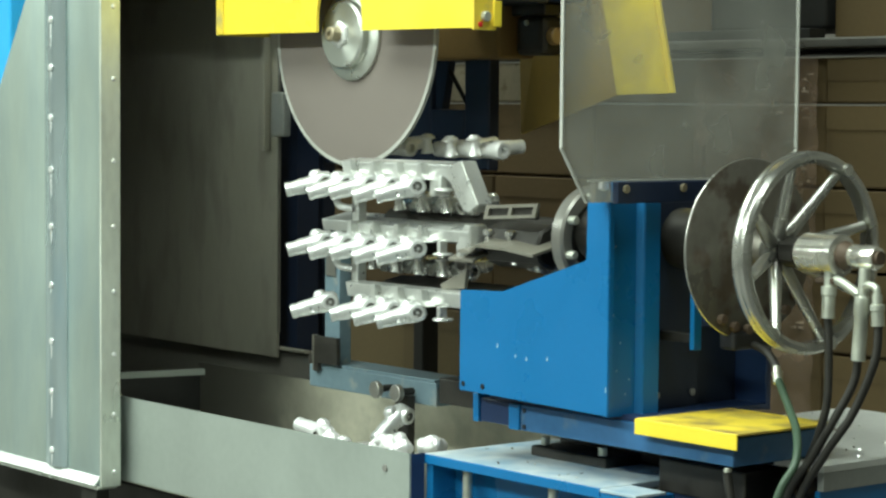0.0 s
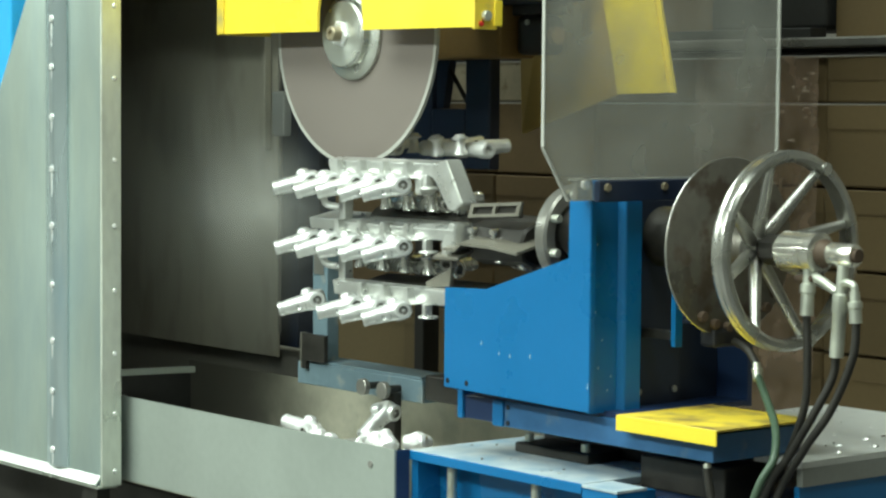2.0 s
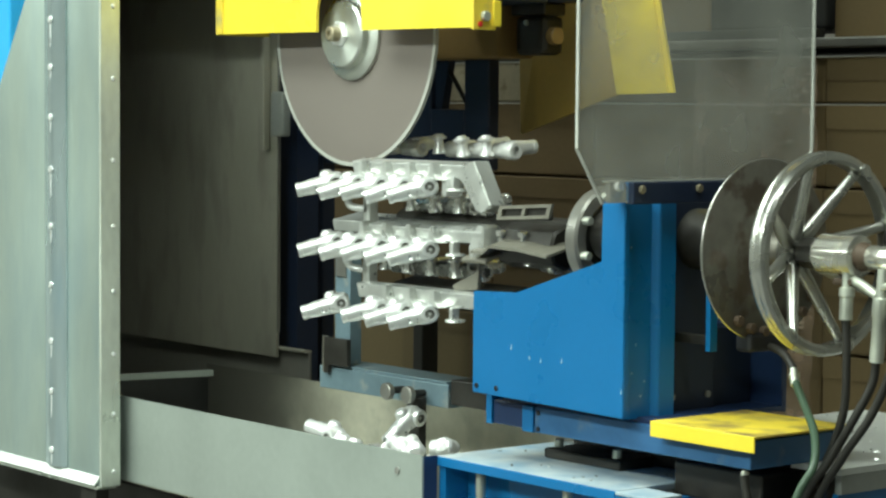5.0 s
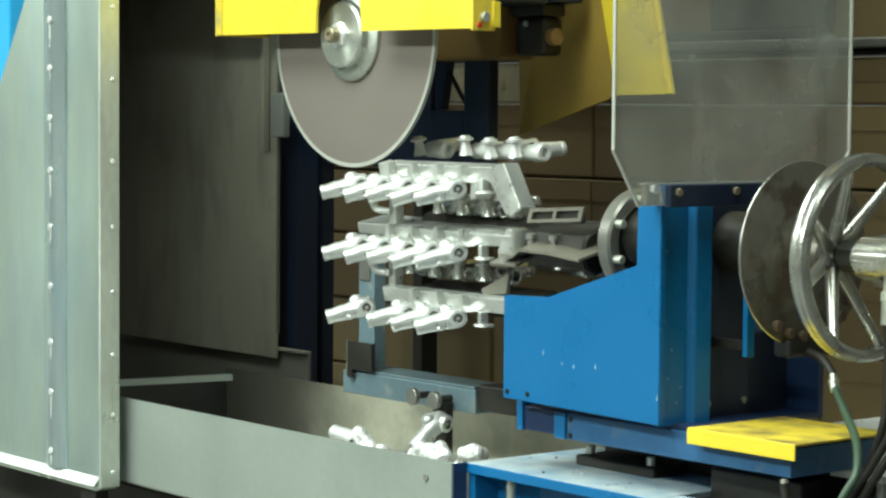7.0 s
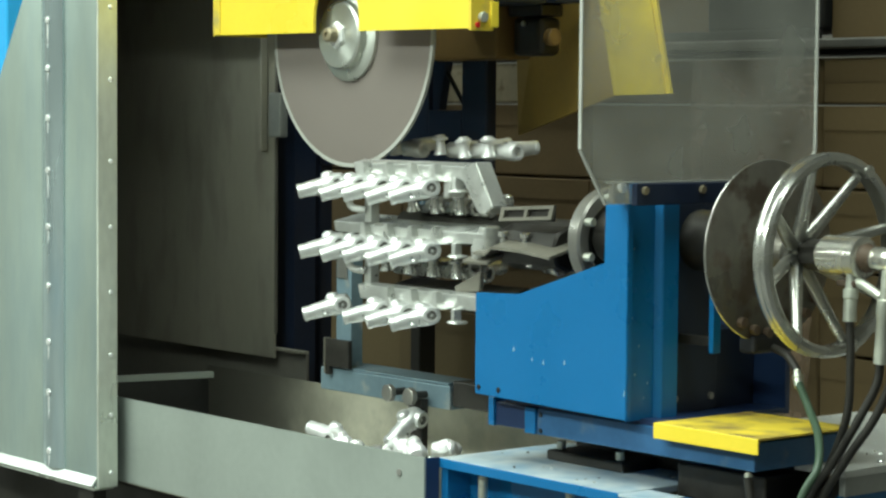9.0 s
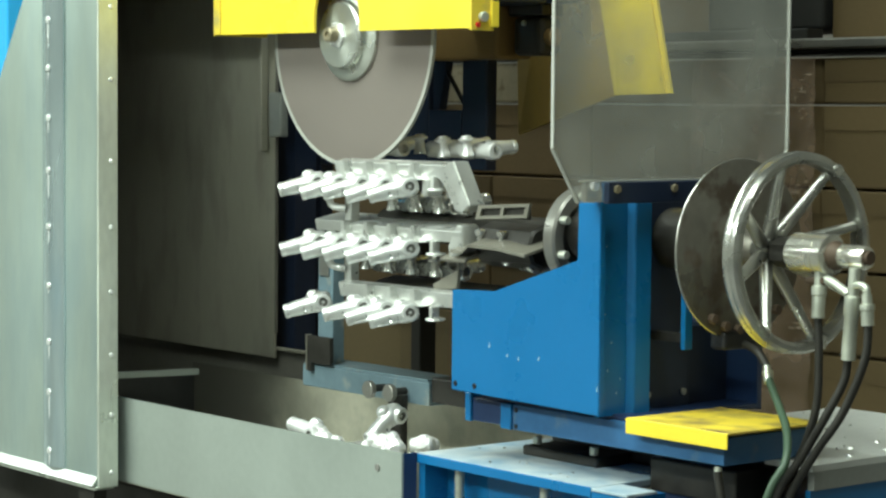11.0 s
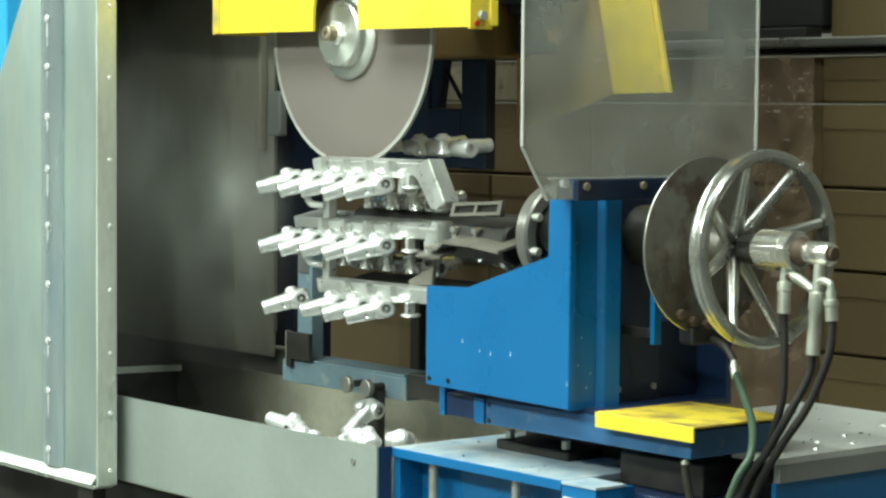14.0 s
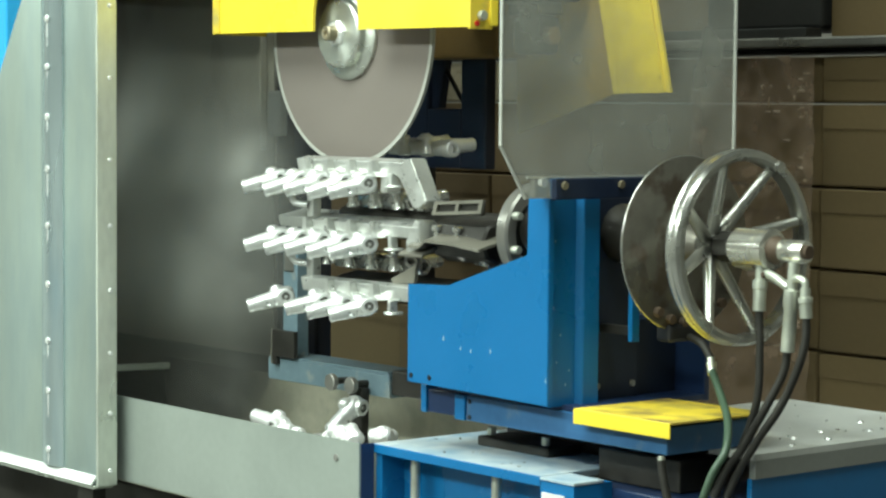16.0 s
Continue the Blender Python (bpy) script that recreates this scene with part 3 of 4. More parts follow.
part("bolt", cyl(B(), (0.446, -0.050, AX + 0.022), (0.456, -0.050, AX + 0.022), 0.009), FITTING, end)
part("red_lamp", cyl(B(), (0.446, -0.060, AX + 0.008), (0.450, -0.060, AX + 0.008), 0.005), mat("red plastic", (0.6, 0.03, 0.02), 0.3), guard)

blade = thing("cutting_wheel", 0, 0, AX, "large grey abrasive cutting wheel with steel flanges", "cutting wheel")
part("disc", lathe(B(), [(-0.003, 0.03), (-0.003, 0.246), (-0.0028, 0.2465), (0.0028, 0.2465), (0.003, 0.246), (0.003, 0.03)], (0, 0, AX), (0, -1, 0), 128), BLADE, blade)
part("worn_edge", lathe(B(), [(-0.0034, 0.2462), (-0.0034, 0.254), (0.0034, 0.254), (0.0034, 0.2462)], (0, 0, AX), (0, -1, 0), 128), RIM, blade, "pale worn rim of the wheel")
part("flange", lathe(B(), [(0.003, 0.088), (0.010, 0.088), (0.016, 0.080), (0.018, 0.04), (0.018, 0)], (0, 0, AX), (0, -1, 0), 64), FLANGE, blade)
part("outer_flange", lathe(B(), [(0.017, 0.066), (0.030, 0.066), (0.034, 0.062), (0.035, 0.02), (0.035, 0)], (0, 0, AX), (0, -1, 0), 64), FLANGE, blade)
part("arbor_nut", lathe(B(), [(0.034, 0.026), (0.040, 0.026), (0.043, 0.022), (0.043, 0)], (0, 0, AX), (0, -1, 0), 6, False), RIVET, blade, "bright steel arbor nut")
part("arbor_end", lathe(B(), [(0.042, 0.0145), (0.060, 0.0145), (0.062, 0.012), (0.062, 0.006), (0.057, 0.005), (0.057, 0)], (0, 0, AX), (0, -1, 0), 24), BRASS, blade, "brown threaded arbor end")
part("arbor", cyl(B(), (0, 0.003, AX), (0, 0.059, AX), 0.03), STEEL, blade)

# ---- travelling table ----
table = thing("travelling_table", 0.8, 0.1, 0, "blue steel travelling table with a dusty white top", "machine table")
MOVING.append(table)
part("front_top", box(B(), 0.452, 0.900, -0.182, 0.13, AX - 0.752, AX - 0.740, 0.002), BLUE_TOP, table, "dusty blue top plate")
part("front_lip", box(B(), 0.452, 0.900, -0.186, -0.1825, AX - 0.757, AX - 0.7405, 0.001), BLUE, table)
part("front_skirt", box(B(), 0.473, 0.90, -0.13, -0.12, 0.25, AX - 0.7525), BLUE, table)
part("end_post", box(B(), 0.455, 0.472, -0.18, -0.11, 0.25, AX - 0.7525), BLUE, table)
part("corner_post", box(B(), 0.9015, 0.982, -0.185, -0.10, 0.25, AX - 0.7465), BLUE, table)
part("post_cap", box(B(), 0.9015, 0.984, -0.187, -0.12, AX - 0.746, AX - 0.741, 0.001), BLUE_TOP, table, "dusty pale blue cap")
for x in (0.54, 0.76):
    part("rod", cyl(B(), (x, -0.158, 0.25), (x, -0.158, AX - 0.753), 0.0085), FITTING, table, "bright steel rod")
part("label_plate", box(B(), 0.908, 0.962, -0.1885, -0.1855, AX - 0.80, AX - 0.765), PAPER, table, "small white data label")
part("label_print", box(B(), 0.911, 0.959, -0.1900, -0.1887, AX - 0.796, AX - 0.776), BLACK, table)
part("side_beam", box(B(), 0.92, 1.185, -0.10, 0.56, 0.25, AX - 0.757, 0.003), NAVY, table)
part("bed_top", prism(B(), [(1.10, 0.0), (1.2025, 0.0), (1.2025, 0.56), (0.765, 0.56), (0.765, 0.12), (1.10, 0.12)], 2, AX - 0.6945, AX - 0.6840), BED, table, "dusty white top")
part("bed_fascia", box(B(), 1.190, 1.2025, 0.0, 0.56, AX - 0.724, AX - 0.6950, 0.001), BED_EDGE, table, "grey table edge")
part("bed_apron", box(B(), 1.186, 1.196, 0.0, 0.56, AX - 0.9, AX - 0.7245), BLUE, table)
for x, y in ((1.12, 0.18), (1.16, 0.22), (1.10, 0.27), (1.17, 0.12), (1.14, 0.35), (1.06, 0.42)):
    part("chip", lathe(B(), [(0, 0.007), (0.003, 0.005), (0.005, 0)], (x, y, AX - 0.6842), (0, 0, 1), 6), CAST, table)
part("foot", box(B(), 0.5, 1.15, -0.1, 0.5, 0, 0.25), GREASE, table)
for k in range(46):
    # swarf: small curled flakes left on the dusty tops
    if k < 30:
        x, y, z = random.uniform(0.78, 1.19), random.uniform(0.14, 0.5), AX - 0.6838
    else:
        x, y, z = random.uniform(0.47, 0.88), random.uniform(-0.16, 0.0), AX - 0.7398
    r, a = random.uniform(0.0015, 0.004), random.uniform(0, 6.28)
    part("swarf", prism(B(), [(x + r * math.cos(a), y + r * math.sin(a)), (x + r * 0.5 * math.cos(a + 1.8), y + r * 0.5 * math.sin(a + 1.8)), (x + r * math.cos(a + 3.3), y + r * math.sin(a + 3.3)), (x + r * 0.5 * math.cos(a + 4.9), y + r * 0.5 * math.sin(a + 4.9))], 2, z, z + random.uniform(0.001, 0.003)), BARMAT if k % 4 == 0 else BED_EDGE if k % 4 < 3 else SEAL, table)
# Dark block added to fill the shaded gap under the slide.
part("bed_block", box(B(), 0.905, 1.095, -0.06, 0.034, AX - 0.7565, AX - 0.702, 0.004), GREASE, table)
pad = part("mounting_pad", box(B(), 0.580, 0.768, -0.050, 0.034, AX - 0.74, AX - 0.722, 0.004), GREASE, table)
for x, y in ((0.597, -0.030), (0.748, -0.036)):
    part("bolt", cyl(B(), (x, y, AX - 0.7215), (x, y, AX - 0.707), 0.008, seg=8), FITTING, pad)
# Stretched to fill more of the dark gap under the slide.
part("turntable_block", box(B(), 0.56, 1.06, 0.036, 0.119, AX - 0.7395, AX - 0.683, 0.004), GREASE, table)

# ---- headstock ----
head = thing("headstock", 0.75, 0.0, AX - 0.683, "blue welded headstock with a handwheel and clear guard", "headstock")
MOVING.append(head)
SY, SZ = 0.02, AX - 0.3600
front = part("front_plate", prism(B(), [(0.530, AX - 0.622), (0.530, AX - 0.450), (0.639, AX - 0.446), (0.845, AX - 0.382), (0.847, AX - 0.287), (0.899, AX - 0.286), (0.899, AX - 0.628)], 1, -0.170, -0.158, 0.0012), BLUE, head)
for x in (0.541, 0.592):
    part("screw", cyl(B(), (x, -0.1715, AX - 0.610), (x, -0.168, AX - 0.610), 0.0048, seg=12), BLACK, front)
part("side_plate", box(B(), 0.874, 0.886, -0.157, -0.095, AX - 0.632, AX - 0.289, 0.001), BLUE, head)
part("side_rib", prism(B(), [(0.886, -0.100), (0.899, -0.092), (0.899, -0.056), (0.874, -0.056), (0.874, -0.0945)], 2, AX - 0.636, AX - 0.289, 0.0012), BLUE, head)
# Blue-black here stands in for the disc's shadow on the blue plate.
bearing = part("bearing_plate", box(B(), 0.856, 0.872, -0.055, 0.062, AX - 0.64, AX - 0.289, 0.002), INK, head)
for y in (-0.036, 0.046):
    part("screw", cyl(B(), (0.872, y, AX - 0.606), (0.877, y, AX - 0.606), 0.006, seg=10), STEEL, bearing)
for x, z, h in ((0.628, 0.540, 0.008), (0.674, 0.552, 0.005), (0.702, 0.555, 0.006), (0.753, 0.551, 0.007), (0.893, 0.588, 0.009)):
    part("paint_chip", prism(B(), [(x, AX - z), (x + 0.001, AX - z + h * 0.4), (x + 0.0025, AX - z + h), (x + 0.0034, AX - z + h * 0.5), (x + 0.003, AX - z - 0.002)], 1, -0.1706, -0.1699), CHIP, front, "pale chip in the paint")
for y, z in ((-0.148, 0.470), (-0.132, 0.515), (-0.140, 0.560), (-0.112, 0.575), (-0.120, 0.598), (-0.145, 0.360)):
    part("paint_chip", prism(B(), [(y, AX - z), (y + 0.0022, AX - z + 0.001), (y + 0.0018, AX - z + 0.004), (y - 0.0004, AX - z + 0.003)], 0, 0.8862, 0.8868), CHIP, head, "pale chip in the paint")
part("back_plate", box(B(), 0.56, 0.93, 0.165, 0.177, AX - 0.64, AX - 0.33, 0.002), NAVY, head)
part("stop_plate", box(B(), 0.945, 0.955, -0.034, -0.017, AX - 0.525, AX - 0.40, 0.001), BLUE, head)
part("stop_arm", box(B(), 0.8725, 0.9445, -0.03, -0.018, AX - 0.515, AX - 0.50, 0.001), GREASE, head)
part("lower_web", box(B(), 0.80, 0.86, 0.063, 0.164, AX - 0.64, AX - 0.50, 0.002), INK, head)
angle = part("guard_angle", box(B(), 0.932, 0.944, -0.196, 0.20, AX - 0.287, AX - 0.253, 0.002), INK, head, "dark blue angle that holds the guard")
part("angle_end", box(B(), 0.899, 0.9315, -0.1695, -0.1655, AX - 0.2855, AX - 0.252, 0.001), BLUE, head)
for y in (-0.180, -0.054, 0.075):
    part("bolt", cyl(B(), (0.944, y, AX - 0.264), (0.950, y, AX - 0.264), 0.0068, seg=6), BRASS, angle)
clip = part("guard_clip", box(B(), 0.886, 0.8985, -0.202, -0.1745, AX - 0.286, AX - 0.250, 0.003), STEEL, head, "small steel guard clip")
part("bolt", cyl(B(), (0.8985, -0.188, AX - 0.260), (0.908, -0.188, AX - 0.260), 0.0085, seg=6), RIVET, clip)
part("quill", cyl(B(), (0.66, SY, SZ + 0.01), (1.015, SY, SZ + 0.01), 0.05, seg=40), GREASE, head)
chuck = part("chuck_flange", lathe(B(), [(0, 0.066), (0, 0.085), (0.004, 0.089), (0.026, 0.089), (0.03, 0.085), (0.03, 0.066), (0, 0.066)], (0.645, SY, SZ), (1, 0, 0), 56), STEEL, head)
part("chuck_body", cyl(B(), (0.60, SY, SZ), (0.66, SY, SZ), 0.05, seg=32), GREASE, head)
for k in range(8):
    a = radians(20 + 45 * k)
    y, z = SY + 0.077 * math.cos(a), SZ + 0.077 * math.sin(a)
    part("chuck_bolt", cyl(B(), (0.675, y, z), (0.692, y, z), 0.0075, seg=8), FITTING, chuck)
part("lower_bracket", box(B(), 0.539, 0.62, -0.13, 0.10, AX - 0.678, AX - 0.637, 0.002), NAVY, head)
part("bracket_flange", box(B(), 0.618, 0.6445, -0.134, -0.1285, AX - 0.682, AX - 0.6385, 0.001), BLUE, head)
part("bracket_side", box(B(), 0.524, 0.5385, -0.134, 0.0, AX - 0.679, AX - 0.630, 0.001), BLUE, head)
part("slide", box(B(), 0.645, 1.136, -0.13, 0.068, AX - 0.682, AX - 0.638, 0.002), SLATE, head)
part("slide_screw", cyl(B(), (0.655, -0.132, AX - 0.648), (0.655, -0.13, AX - 0.648), 0.004), BLACK, head)
part("slide_screw", cyl(B(), (0.655, -0.132, AX - 0.675), (0.655, -0.13, AX - 0.675), 0.004), BLACK, head)
part("slide_top", box(B(), 0.56, 0.93, -0.125, 0.165, AX - 0.6375, AX - 0.629), NAVY, head)
step = part("step_cover", box(B(), 0.944, 1.164, -0.150, 0.065, AX - 0.630, AX - 0.626, 0.001), STEP, head, "folded yellow step cover")
part("step_lip", box(B(), 0.944, 1.164, -0.1535, -0.1505, AX - 0.651, AX - 0.6265, 0.0008), YELLOW, step)

# clear guard, square to the travel
gx = 0.927
gp = part("clear_guard", prism(B(), [(-0.300, AX + 0.30), (-0.300, AX - 0.201), (-0.246, AX - 0.285), (0.17, AX - 0.285), (0.227, AX - 0.204), (0.227, AX + 0.30)], 0, gx, gx + 0.004), GUARD, head, "scratched clear plastic guard sheet")
for y0, y1, z0, z1 in ((-0.3030, -0.3005, AX - 0.200, AX + 0.30), (0.2275, 0.2305, AX - 0.203, AX + 0.30)):
    part("sheet_edge", box(B(), gx - 0.001, gx + 0.005, y0, y1, z0, z1), EDGE, gp)
part("sheet_edge", prism(B(), [(-0.3035, AX - 0.201), (-0.2995, AX - 0.203), (-0.246, AX - 0.2855), (-0.2495, AX - 0.2855)], 0, gx - 0.001, gx + 0.005), EDGE, gp)
part("sheet_edge", box(B(), gx - 0.001, gx + 0.0045, -0.246, 0.1705, AX - 0.2525, AX - 0.2500), EDGE, gp)
part("sheet_edge", prism(B(), [(0.2305, AX - 0.204), (0.2275, AX - 0.205), (0.1705, AX - 0.2855), (0.174, AX - 0.2855)], 0, gx - 0.001, gx + 0.005), EDGE, gp)

# index disc and handwheel on the spindle
disc = part("index_disc", lathe(B(), [(0, 0), (0, 0.141), (0.003, 0.1435), (0.008, 0.1435), (0.010, 0.140), (0.011, 0.034), (0.03, 0.032), (0.05, 0.022), (0.075, 0.018), (0.075, 0)], (1.015, SY, SZ), (1, 0, 0), 80), DISC, head, "dusty bare steel disc")
for k in range(7):
    a = radians(238 + 14 * k)
    y, z = SY + 0.128 * math.cos(a), SZ + 0.128 * math.sin(a)
    part("disc_bolt", cyl(B(), (1.025, y, z), (1.036, y, z), 0.0085, seg=8), SEAL if k != 3 else BRASS, disc)
part("disc_edge", torus(B(), (1.0205, SY, SZ), 0.1430, 0.0022), CHROME, disc, "bright ring along the disc's edge")
part("clamp_block", box(B(), 1.0, 1.035, SY - 0.045, SY + 0.055, SZ - 0.160, SZ - 0.130, 0.006), BLACK, head)
WX = 1.129
hw = part("handwheel", lathe(B(), [(0, 0.142), (0, 0.151), (0.003, 0.1565), (0.008, 0.158), (0.012, 0.1563), (0.015, 0.1563), (0.019, 0.158), (0.026, 0.157), (0.031, 0.152), (0.032, 0.145), (0.028, 0.1395), (0.004, 0.1395), (0, 0.142)], (WX, SY, SZ), (1, 0, 0), 96), CHROME, head, "polished steel handwheel with a grooved rim and eight spokes")
part("hub", lathe(B(), [(-0.034, 0), (-0.034, 0.018), (-0.014, 0.027), (0.008, 0.027), (0.012, 0.022), (0.012, 0)], (1.086, SY, SZ), (1, 0, 0), 32), CHROME, hw)
for k in range(8):
    a = radians(16 + 45 * k)
    d = Vector((0, math.cos(a), math.sin(a)))
    part("spoke", cyl(B(), Vector((1.086, SY, SZ)) + d * 0.020, Vector((WX + 0.014, SY, SZ)) + d * 0.1405, 0.0115, 0.0078, 14), CHROME, hw)
for k in (1, 6):
    a = radians(16 + 45 * k)
    c, s_ = SY + 0.146 * math.cos(a), SZ + 0.146 * math.sin(a)
    part("rim_bolt", cyl(B(), (WX + 0.024, c, s_), (WX + 0.036, c, s_), 0.0105, seg=12), CHROME, hw)
part("neck", cyl(B(), (1.0985, SY, SZ), (1.1335, SY, SZ), 0.0245, seg=6), GREASE, head, "greasy dark spindle nut")
UX = 1.134
un = part("rotary_union", lathe(B(), [(0, 0), (0, 0.0235), (0.006, 0.0235), (0.008, 0.030), (0.011, 0.0325), (0.060, 0.0325), (0.0605, 0.031), (0.062, 0.031), (0.0625, 0.0325), (0.080, 0.0325), (0.083, 0.028), (0.083, 0)], (UX, SY, SZ), (1, 0, 0), 32), UNION, head, "polished rotary hose union")
part("seal", lathe(B(), [(0, 0), (0, 0.022), (0.004, 0.023), (0.010, 0.020), (0.0165, 0.017), (0.0165, 0)], (UX + 0.0832, SY, SZ), (1, 0, 0), 24), SEAL, un, "rusty brown seal")
part("small_barrel", lathe(B(), [(0, 0), (0, 0.0165), (0.003, 0.0185), (0.046, 0.0185), (0.050, 0.0165), (0.050, 0)], (UX + 0.1000, SY, SZ), (1, 0, 0), 28), UNION, un)
part("end_plug", cyl(B(), (UX + 0.1502, SY, SZ), (UX + 0.156, SY, SZ), 0.011), SEAL, un)
part("port_block", box(B(), 1.178, 1.215, SY - 0.022, SY + 0.012, SZ - 0.044, SZ - 0.0335, 0.003), SEAL, un, "greasy brown port block")
part("elbow", tube(B(), [(1.212, SY - 0.012, SZ - 0.036), (1.232, SY - 0.014, SZ - 0.042), (1.262, SY - 0.016, SZ - 0.056)], 0.0075), FITTING, un, "zinc plated elbow")


# ---- hoses ----
def hose(name, pts, r, material, label, fit0, fit1, fr):
    t = thing(name, pts[-1][0], pts[-1][1], pts[-1][2], label, "hose", "hydraulic hoses")
    MOVING.append(t)
    part("line", tube(B(), pts, r), material, t)
    bm = B()
    a, b2 = Vector(fit0), Vector(fit1)
    lathe(bm, [(0, 0), (0, fr * 0.8), ((b2 - a).length * 0.3, fr * 0.8), ((b2 - a).length * 0.32, fr * 1.15), ((b2 - a).length * 0.5, fr * 1.15), ((b2 - a).length * 0.52, fr), ((b2 - a).length, fr), ((b2 - a).length, 0)], a, b2 - a, 14)
    part("fitting", bm, FITTING, t, "zinc plated hose fitting")
    return t


hose("hydraulic_hose", [(1.205, 0.0, AX - 0.455), (1.208, 0.0, AX - 0.52), (1.203, 0.0, AX - 0.60), (1.165, 0.0, AX - 0.69), (1.13, -0.02, AX - 0.76), (1.10, -0.06, AX - 0.95), (1.08, -0.13, AX - 1.3)], 0.0066, RUBBER, "black hydraulic hose hanging from the union", (1.203, 0.005, AX - 0.385), (1.205, 0.0, AX - 0.456), 0.0105)
hose("hydraulic_hose", [(1.265, 0.0, AX - 0.50), (1.26, 0.0, AX - 0.545), (1.235, -0.01, AX - 0.60), (1.195, -0.02, AX - 0.67), (1.15, -0.03, AX - 0.745), (1.11, -0.07, AX - 0.95), (1.09, -0.15, AX - 1.3)], 0.0066, RUBBER, "black hydraulic hose hanging from the union", (1.272, 0.005, AX - 0.375), (1.266, 0.0, AX - 0.515), 0.011)
hose("hydraulic_hose", [(1.303, 0.0, AX - 0.445), (1.299, 0.0, AX - 0.51), (1.262, -0.005, AX - 0.595), (1.215, -0.015, AX - 0.665), (1.165, -0.02, AX - 0.75), (1.12, -0.06, AX - 0.95), (1.10, -0.14, AX - 1.3)], 0.0066, RUBBER, "black hydraulic hose hanging from the union", (1.300, 0.0, AX - 0.413), (1.303, 0.0, AX - 0.460), 0.010)
hose("coolant_hose", [(1.110, -0.005, AX - 0.558), (1.165, -0.04, AX - 0.594), (1.222, -0.085, AX - 0.622), (1.256, -0.125, AX - 0.66), (1.250, -0.15, AX - 0.70), (1.226, -0.165, AX - 0.79), (1.20, -0.175, AX - 0.92), (1.17, -0.18, AX - 1.3)], 0.0064, GREEN, "grey green hose below the handwheel", (1.101, 0.001, AX - 0.540), (1.113, -0.007, AX - 0.564), 0.0078)
part("stub", tube(B(), [(1.036, 0.018, AX - 0.512), (1.070, 0.012, AX - 0.520), (1.102, 0.001, AX - 0.541)], 0.0065), GREASE, MOVING[-1], "dark greasy connector")
bm = tube(B(), [(1.272, 0.002, AX - 0.405), (1.285, 0.0, AX - 0.400), (1.298, 0.0, AX - 0.404), (1.300, 0.0, AX - 0.416)], 0.006)
part("elbow", bm, FITTING, MOVING[-2], "zinc plated elbow")
hose("cable", [(1.128, -0.135, AX - 0.69), (1.14, -0.135, AX - 0.74), (1.16, -0.13, AX - 0.80), (1.17, -0.12, AX - 0.95), (1.15, -0.12, AX - 1.3)], 0.007, GREASE, "dark cable below the slide", (1.128, -0.134, AX - 0.683), (1.129, -0.135, AX - 0.690), 0.006)

# ---- tray ----
tray = thing("catch_tray", -0.2, 0.0, AX - 0.91, "grey sheet metal catch tray below the castings", "tray")
MOVING.append(tray)
part("front_wall", box(B(), -1.6, 0.457, -0.220, -0.216, AX - 0.91, AX - 0.7375), TRAY, tray)
# Grey end painted navy to stand in for its shadow side.
part("end_wall", box(B(), 0.453, 0.4575, -0.2155, -0.187, AX - 0.91, AX - 0.739), NAVY, tray)
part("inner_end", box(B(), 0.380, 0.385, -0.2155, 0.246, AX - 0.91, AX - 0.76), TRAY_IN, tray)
# The divider's unlit face is painted dark.
part("divider", box(B(), -0.9265, -0.9225, -0.2155, 0.2455, AX - 0.9100, AX - 0.7585), BEAM, tray, "divider sheet, its shade put into a dark colour")
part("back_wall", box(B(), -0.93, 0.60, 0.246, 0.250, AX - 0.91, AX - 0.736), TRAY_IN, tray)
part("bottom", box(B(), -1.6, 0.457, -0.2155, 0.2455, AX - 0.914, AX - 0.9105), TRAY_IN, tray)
part("cross_bar", prism(B(), [(-0.921, -0.215), (-0.903, -0.215), (-0.815, 0.19), (-0.833, 0.19)], 2, AX - 0.752, AX - 0.738, 0.001), TRAY, tray)
part("plug", cyl(B(), (0.389, -0.2225, AX - 0.771), (0.389, -0.219, AX - 0.771), 0.0065, seg=12), BORE, tray, "dark drain plug")

# ---- tail arm below the tree ----
arm = thing("support_arm", 0.05, 0.07, AX - 0.70, "worn pale blue support arm with clamp screws", "support arm")
MOVING.append(arm)
part("bar", box(B(), -0.214, 0.196, 0.05, 0.10, AX - 0.705, AX - 0.660, 0.002), ARM, arm)
part("bar_top", box(B(), -0.18, 0.19, 0.052, 0.13, AX - 0.6595, AX - 0.655, 0.001), ARM, arm)
part("socket", box(B(), 0.197, 0.545, 0.055, 0.11, AX - 0.698, AX - 0.650, 0.003), GREASE, arm)
part("post", box(B(), -0.190, -0.140, 0.07, 0.10, AX - 0.6595, AX - 0.40, 0.002), ARM, arm)
part("post_clip", box(B(), -0.183, -0.150, 0.066, 0.0695, AX - 0.48, AX - 0.43, 0.002), STEEL, arm)
part("angle_clip", prism(B(), [(-0.185, AX - 0.60), (-0.108, AX - 0.60), (-0.108, AX - 0.655), (-0.172, AX - 0.655), (-0.172, AX - 0.672), (-0.185, AX - 0.672)], 1, 0.040, 0.049), GREASE, arm)
part("clip_edge", box(B(), -0.188, -0.1855, 0.038, 0.051, AX - 0.67, AX - 0.598), PLATE, arm)
